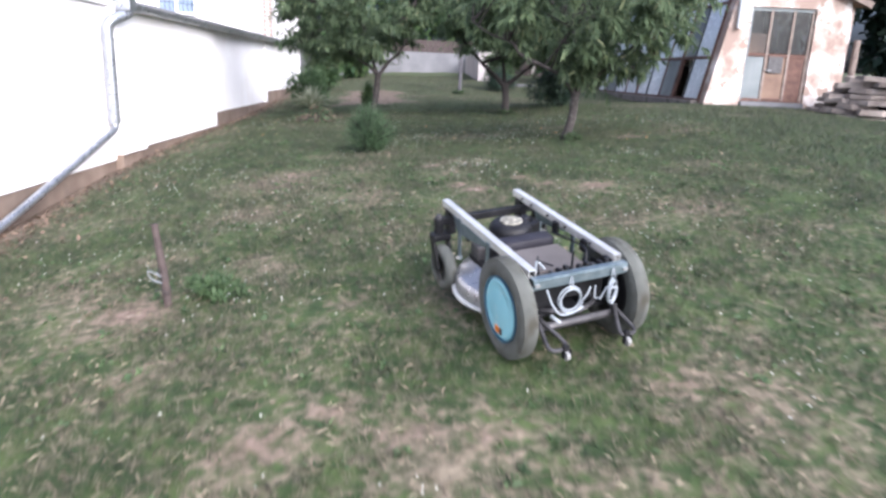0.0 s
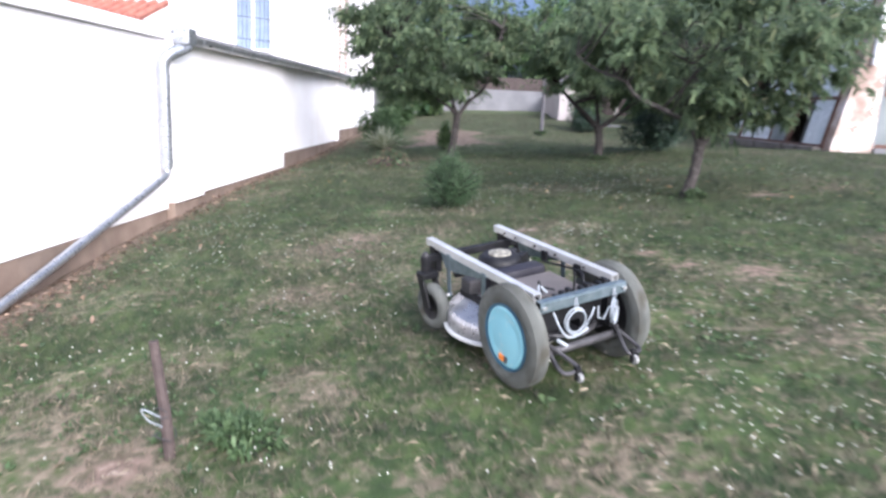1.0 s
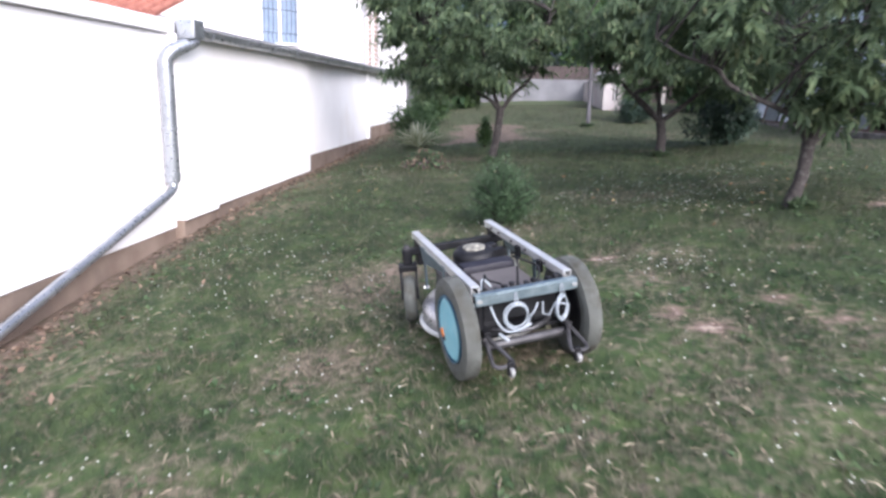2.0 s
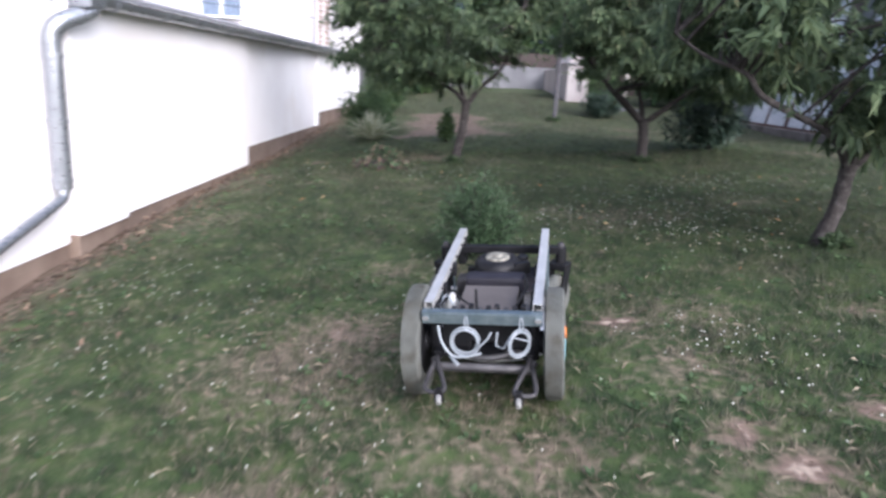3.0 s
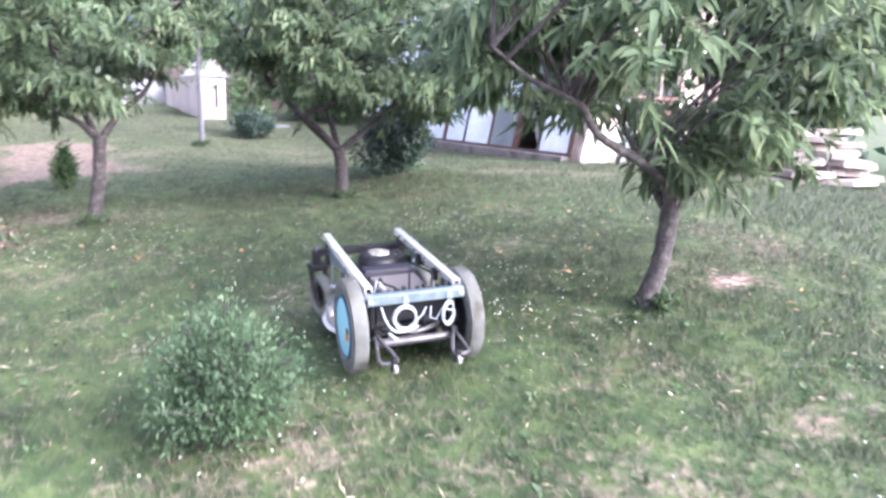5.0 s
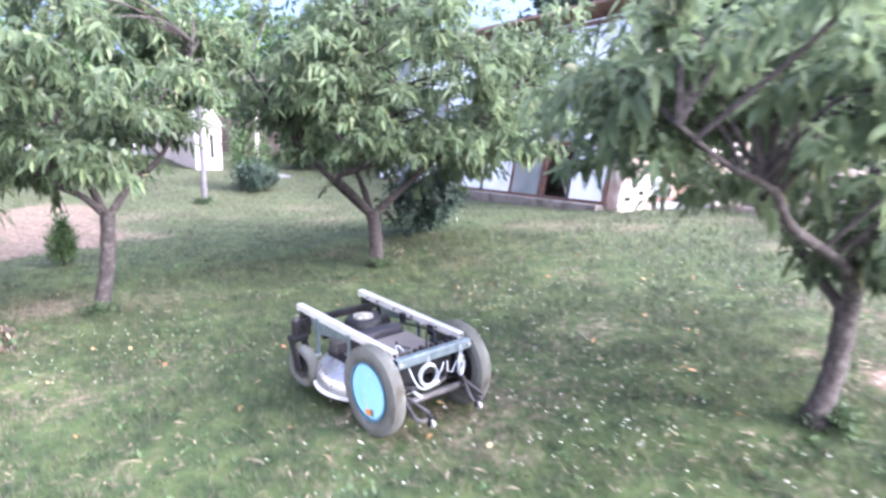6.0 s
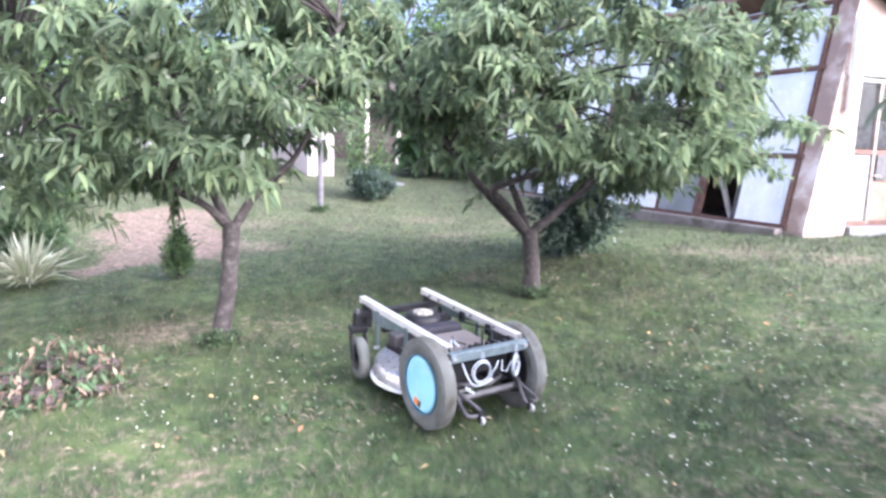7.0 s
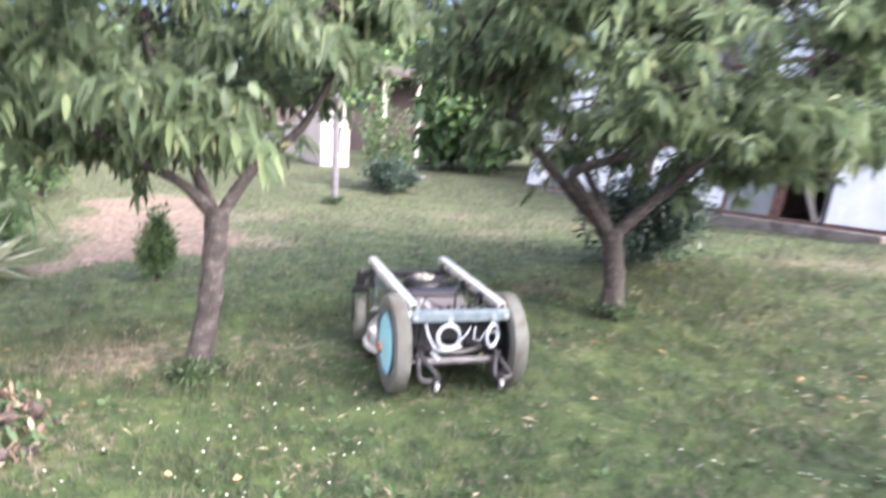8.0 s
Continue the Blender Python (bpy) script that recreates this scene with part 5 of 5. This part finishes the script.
def build_mower():
    mower = empty("robot_mower", pose(2.33, 2.62, 0.2), "home-made driverless mower on a wheelchair frame with blue wheel discs", "mower")
    for s in (-1, 1):
        x = 0.188 * s
        part("rail", square_tube(x, -0.082, 0.762, 0.392, 0.032), M_RAIL, mower, "bright aluminium square tube")
        part("upright", boxed((0.02, 0.05, 0.2), (0.172 * s, -0.05, 0.27), bevel=0.003), M_BLACK, mower)
        part("upright", boxed((0.034, 0.06, 0.12), (0.188 * s, 0.705, 0.305), bevel=0.004), M_BLACK, mower)
        part("frame_bar", boxed((0.028, 0.62, 0.028), (0.16 * s, 0.2, 0.2), bevel=0.003), M_BLACK, mower)
        part("motor", turned([(0.05 * s, 0.001), (0.05 * s, 0.045), (0.06 * s, 0.05), (0.15 * s, 0.05), (0.16 * s, 0.04), (0.225 * s, 0.04)], 20), M_BLACK, mower).location = (0, 0.0, 0.21)
        part("motor_plate", boxed((0.012, 0.15, 0.14), (0.185 * s, 0.01, 0.24), bevel=0.003), M_BLACK, mower)
        # hangers from the rail to the deck
        part("strut", boxed((0.006, 0.028, 0.2), ((0.188 + 0.018) * s, 0.55, 0.27), bevel=0.0015), M_GALV, mower, "galvanised flat strut")
        part("strut", boxed((0.006, 0.026, 0.16), ((0.188 + 0.018) * s, 0.26, 0.29), bevel=0.0015), M_GALV, mower, "galvanised flat strut")
        bm = bmesh.new()
        tri = [(0.62, 0.362), (0.22, 0.362), (0.3, 0.335), (0.5, 0.3), (0.58, 0.3)]
        a = [bm.verts.new(((0.188 + 0.0165) * s, y, z)) for y, z in tri]
        b = [bm.verts.new(((0.188 + 0.0195) * s, y, z)) for y, z in tri]
        bm.faces.new(a)
        bm.faces.new(b[::-1])
        for i in range(5):
            bm.faces.new((a[i], a[(i + 1) % 5], b[(i + 1) % 5], b[i]))
        part("side_plate", bm, M_GALV, mower, "galvanised gusset plate")
        for y in (0.08, 0.27, 0.42, 0.57, 0.66):
            part("bolt", turned([(0.012 * s, 0.006), (0.026 * s, 0.006), (0.026 * s, 0.001)], 8), M_TUBE, mower).location = (x - 0.036 * s, y, 0.376)
        for y, z in ((0.55, 0.18), (0.26, 0.225)):
            part("bolt", turned([(-0.012 * s, 0.009), (0.016 * s, 0.009), (0.016 * s, 0.001)], 8), M_BOLT, mower).location = (0.206 * s, y, z)
        for y in (0.34, 0.12):
            part("bracket", boxed((0.016, 0.036, 0.05), (0.166 * s, y, 0.352), bevel=0.003), M_BLACK, mower)
        # swivel bearing at the front corner
        part("bearing", turned([(0.262, 0.001), (0.262, 0.024), (0.335, 0.024), (0.34, 0.019), (0.34, 0.001)], 14, "z"), M_BLACK, mower).location = (0.258 * s, 0.672, 0)
        part("bearing_cap", turned([(0.34, 0.016), (0.352, 0.014), (0.357, 0.008), (0.357, 0.001)], 14, "z"), M_TUBE, mower, "dull steel bearing cap").location = (0.258 * s, 0.672, 0)
        # anti-tip arm
        bm = bmesh.new()
        pipe(bm, arc([(0.165 * s, -0.06, 0.2), (0.158 * s, -0.13, 0.19), (0.118 * s, -0.235, 0.145), (0.14 * s, -0.25, 0.138), (0.185 * s, -0.235, 0.138), (0.178 * s, -0.16, 0.165), (0.168 * s, -0.12, 0.185)], 4), 0.0085, 8)
        part("anti_tip_arm", bm, M_TUBE, mower, "bent steel anti-tip arm", smooth=True)
        bm = bmesh.new()
        block(bm, (0.022, 0.018, 0.03), (0.133 * s, -0.256, 0.142), bevel=0.003)
        block(bm, (0.005, 0.016, 0.03), (0.146 * s, -0.263, 0.125))
        block(bm, (0.005, 0.016, 0.03), (0.12 * s, -0.263, 0.125))
        part("small_fork", bm, M_BLACK, mower)
        tip = part("small_wheel", turned([(-0.008, 0.007), (-0.008, 0.016), (-0.005, 0.019), (0.005, 0.019), (0.008, 0.016), (0.008, 0.007)], 16), M_WHEELET, mower, "small white anti-tip wheel", smooth=True)
        tip.location = (0.133 * s, -0.265, 0.118)
    part("front_beam", boxed((0.52, 0.034, 0.034), (0, 0.668, 0.325), bevel=0.004), M_BLACK, mower)
    part("inner_beam", boxed((0.3, 0.03, 0.03), (0, 0.6, 0.25), bevel=0.004), M_BLACK, mower)
    # rear cross channel
    bm = bmesh.new()
    block(bm, (0.412, 0.004, 0.036), (0, -0.126, 0.351), bevel=0.001)
    block(bm, (0.412, 0.03, 0.004), (0, -0.109, 0.371), bevel=0.001)
    block(bm, (0.412, 0.03, 0.004), (0, -0.109, 0.331), bevel=0.001)
    part("rear_channel", bm, M_GALV, mower, "blue-grey galvanised cross channel")
    for x in (-0.188, 0.188, -0.196, 0.196):
        part("bolt", turned([(-0.008, 0.007), (0.0, 0.006), (0.0, 0.001)], 8), M_BOLT, mower).matrix_basis = pose(x, -0.128, 0.352, 0, 0, 90)
    # deck, engine, control box
    cx, cy = 0.0, 0.40
    deck = part("deck", turned([(0.055, 0.268), (0.12, 0.266), (0.145, 0.25), (0.16, 0.215), (0.185, 0.19), (0.205, 0.14), (0.21, 0.001)], 56, "z"), M_DECK, mower, "scuffed pale metal mowing deck", smooth=True)
    deck.location = (cx, cy, 0)
    rim = part("deck_rim", piped([(0.274 * math.cos(a), 0.274 * math.sin(a), 0.058) for a in [2 * math.pi * k / 60 for k in range(61)]], 0.0095, 8), M_DECKRIM, mower, "white rim round the mowing deck", smooth=True)
    rim.location = (cx, cy, 0)
    part("deck_skirt", boxed((0.36, 0.012, 0.09), (0, 0.115, 0.12), bevel=0.003), M_BLACK, mower)
    e = part("engine_block", turned([(0.2, 0.1), (0.25, 0.105), (0.3, 0.1), (0.325, 0.088), (0.33, 0.001)], 28, "z"), M_ENGINE, mower, smooth=True)
    e.location = (0, 0.45, 0)
    bm = bmesh.new()
    for k in range(9):
        block(bm, (0.1, 0.006, 0.06), (0.11, 0.41 + 0.012 * k, 0.26), bevel=0.001)
    part("cooling_fins", bm, M_ENGINE, mower)
    part("recoil_housing", turned([(0.325, 0.098), (0.345, 0.096), (0.362, 0.08), (0.364, 0.058), (0.364, 0.001)], 30, "z"), M_BLACK, mower, smooth=True).location = (0, 0.45, 0)
    for k in range(20):
        a = 2 * math.pi * k / 20
        part("rib", boxed((0.02, 0.006, 0.008), (0.073 * math.cos(a), 0.45 + 0.073 * math.sin(a), 0.359), (0, 28, math.degrees(a)), 0.001), M_ENGINE, mower)
    part("recoil_cover", turned([(0.362, 0.052), (0.371, 0.05), (0.374, 0.04), (0.374, 0.001)], 28, "z"), M_CREAM, mower, "dusty cream round starter cover", smooth=True).location = (0, 0.45, 0)
    part("cover_boss", turned([(0.373, 0.024), (0.379, 0.02), (0.379, 0.001)], 18, "z"), M_CREAM, mower).location = (0, 0.45, 0)
    part("air_filter", boxed((0.24, 0.085, 0.06), (0.005, 0.315, 0.312), bevel=0.018), M_ENGINE, mower, "dark purple-grey air filter cover", smooth=True)
    part("air_filter_base", boxed((0.22, 0.1, 0.08), (0.005, 0.315, 0.24), bevel=0.01), M_BLACK, mower)
    part("fuel_cap", turned([(0.3, 0.024), (0.352, 0.024), (0.356, 0.02), (0.356, 0.001)], 16, "z"), M_BLACK, mower).location = (0.1, 0.5, 0)
    part("throttle_bracket", boxed((0.07, 0.03, 0.05), (0.1, 0.42, 0.33), (0, 0, 30), 0.004), M_BLACK, mower)
    part("exhaust", boxed((0.09, 0.08, 0.07), (-0.13, 0.46, 0.24), bevel=0.012), M_TUBE, mower)
    part("battery", boxed((0.2, 0.2, 0.12), (0.0, 0.12, 0.245), bevel=0.006), M_BLACK, mower)
    part("box_lid", boxed((0.208, 0.215, 0.026), (0.0, 0.115, 0.318), bevel=0.004), M_BOX, mower, "flat grey-brown lid of the control box")
    part("tray", boxed((0.32, 0.34, 0.012), (0, 0.1, 0.18), bevel=0.003), M_BLACK, mower)
    part("clear_bottle", turned([(0.2, 0.03), (0.29, 0.03), (0.31, 0.014), (0.33, 0.013), (0.33, 0.001)], 16, "z"), M_DECKRIM, mower, "pale plastic bottle", smooth=True).location = (-0.145, 0.14, 0)
    part("antenna", piped([(-0.02, -0.085, 0.355), (-0.02, -0.086, 0.445)], [0.006, 0.004], 8), M_BLACK, mower)
    for k in range(9):
        part("connector", boxed((0.016, 0.022, 0.018), (-0.1 + 0.03 * k, -0.075, 0.362 + 0.006 * (k % 3)), (0, 0, 15 * (k % 2)), 0.002), M_BLACK if k % 3 else M_TUBE, mower)
    part("wire_loom", piped(arc([(-0.15, -0.06, 0.37), (-0.12, 0.0, 0.4), (-0.1, 0.02, 0.37), (-0.06, -0.02, 0.36)], 5), 0.004, 6), M_BLACK, mower)
    part("wire_loom", piped(arc([(-0.155, -0.05, 0.36), (-0.135, -0.02, 0.392), (-0.11, -0.04, 0.365)], 5), 0.0045, 6), M_CABLE, mower)
    part("wire_loom", piped(arc([(0.1, 0.0, 0.33), (0.13, 0.05, 0.37), (0.14, 0.16, 0.36), (0.12, 0.3, 0.35)], 5), 0.005, 6), M_BLACK, mower)
    # lower rear bars
    part("rear_bar", piped([(-0.175, -0.105, 0.185), (-0.165, -0.125, 0.165), (0.165, -0.125, 0.165), (0.175, -0.105, 0.185)], 0.017, 12), M_TUBE, mower, "dull steel bar", smooth=True)
    part("deck_hoop", piped(arc([(-0.15, 0.05, 0.17), (-0.11, -0.06, 0.195), (0, -0.1, 0.19), (0.11, -0.06, 0.195), (0.15, 0.05, 0.17)], 6), 0.011, 8), M_TUBE, mower, smooth=True)
    part("back_plate", boxed((0.3, 0.008, 0.1), (0, -0.05, 0.28), bevel=0.002), M_BLACK, mower)
    part("lever", piped([(-0.115, -0.11, 0.2), (-0.085, -0.135, 0.175)], 0.008, 8), M_CABLE, mower)
    # coils of cable tied under the channel
    for cxx, r, flat, swing, tail in ((-0.056, 0.046, 1.0, 0.0, [(-0.01, -0.15, 0.255), (0.02, -0.145, 0.285), (0.035, -0.14, 0.31)]), (0.13, 0.044, 0.9, 0.62, [(0.1, -0.15, 0.3), (0.075, -0.15, 0.255), (0.05, -0.148, 0.265), (0.055, -0.14, 0.31)])):
        coil = ring_line((cxx, -0.138, 0.275), r, 3.0, 20, 0.1, flat)
        coil = [(cxx + (p[0] - cxx) * math.cos(swing), p[1] + (p[0] - cxx) * math.sin(swing), p[2]) for p in coil]
        part("cable_coil", piped(coil + tail, 0.0034, 7), M_CABLE, mower, "white coiled cable", smooth=True)
        part("cable_tie", piped(ring_line((cxx + 0.005, -0.135, 0.34), 0.024, 1.0, 10, 0, 0.25), 0.0028, 5), M_CABLE, mower)
    part("cable", piped(arc([(-0.15, -0.13, 0.325), (-0.135, -0.15, 0.27), (-0.1, -0.155, 0.225), (-0.05, -0.155, 0.222), (0.0, -0.15, 0.235)], 5), 0.0042, 7), M_CABLE, mower, smooth=True)
    wheels = [(drive_wheel(mower, s), s) for s in (-1, 1)]
    casters = [(*caster(mower, s), s) for s in (-1, 1)]
    return mower, wheels, casters


build_ground()
build_house_wall()
build_house()
build_shed()
build_far()
build_trees()
build_plants()
build_stake()
mower, drive_wheels, casters = build_mower()
build_lawn_weeds()
build_grass()

# seconds, x, y, heading, pitch, roll of the mower
DRIVE = [
    (0, 2.332, 2.624, 19.6, 7.6, -5.9),
    (0.5, 2.147, 3.223, 23.7, 5.0, -7.1),
    (1, 1.906, 3.854, 32.1, 3.2, -6.7),
    (2.5, 1.312, 5.202, 10.1, 3.5, -6.6),
    (3, 1.319, 5.600, -8.2, 5.8, -5.5),
    (3.5, 1.403, 6.055, -22.4, 5.4, -2.7),
    (4, 1.647, 6.515, -29.4, 4.1, -3.0),
    (5.5, 2.207, 8.066, 2.3, 4.2, -2.6),
    (6, 2.202, 8.594, 8.2, 3.6, -3.2),
    (6.5, 2.142, 9.258, 15.8, 3.6, -2.2),
    (7, 2.079, 9.788, 8.8, 3.4, -1.3),
    (7.5, 1.998, 10.261, 2.1, 3.8, -1.8),
    (8, 2.105, 10.817, -5.5, 3.3, 0.2),
]


def motions():
    """The mower's drive over the lawn, and the turning of its wheels."""
    def place(x, y, yaw, pitch, roll):
        return (Matrix.Translation((x, y, gz(x, y) + 0.004)) @ Matrix.Rotation(radians(yaw), 4, "Z")
                @ Matrix.Rotation(radians(pitch), 4, "X") @ Matrix.Rotation(radians(roll), 4, "Y"))
    walk(mower, [(t, place(x, y, a, p, r)) for t, x, y, a, p, r in DRIVE])
    times = np.arange(0, 8.01, 0.1)
    d = np.array(DRIVE)
    slope = np.gradient(d, d[:, 0], axis=0)

    def along(col):
        out = []
        for t in times:
            i = min(max(int(np.searchsorted(d[:, 0], t, "right")) - 1, 0), len(d) - 2)
            h = d[i + 1, 0] - d[i, 0]
            s = (t - d[i, 0]) / h
            out.append((2 * s ** 3 - 3 * s ** 2 + 1) * d[i, col] + (s ** 3 - 2 * s ** 2 + s) * h * slope[i, col]
                       + (3 * s ** 2 - 2 * s ** 3) * d[i + 1, col] + (s ** 3 - s ** 2) * h * slope[i + 1, col])
        return np.array(out)

    x, y, yaw = along(1), along(2), np.radians(along(3))
    step = np.concatenate([[0], np.hypot(np.diff(x), np.diff(y))])
    turn = np.concatenate([[0], np.diff(yaw)])
    for wheel, side in drive_wheels:
        run = np.cumsum(step + side * 0.245 * turn) / 0.2027
        walk(wheel, [(t, pose(0.245 * side, 0, 0.206, -math.degrees(a))) for t, a in zip(times, run)])
    for fork, wheel, side in casters:
        swivel = np.degrees(np.arctan2(0.665 * turn, np.maximum(step, 0.03)))
        swivel = np.convolve(np.pad(swivel, 3, "edge"), np.ones(7) / 7, "valid")
        run = np.cumsum(step) / 0.11
        walk(fork, [(t, pose(0.258 * side, 0.672, 0.295, 0, 0, float(a))) for t, a in zip(times, swivel)])
        walk(wheel, [(t, pose(0, -0.055, -0.185, -math.degrees(a))) for t, a in zip(times, run)])


motions()
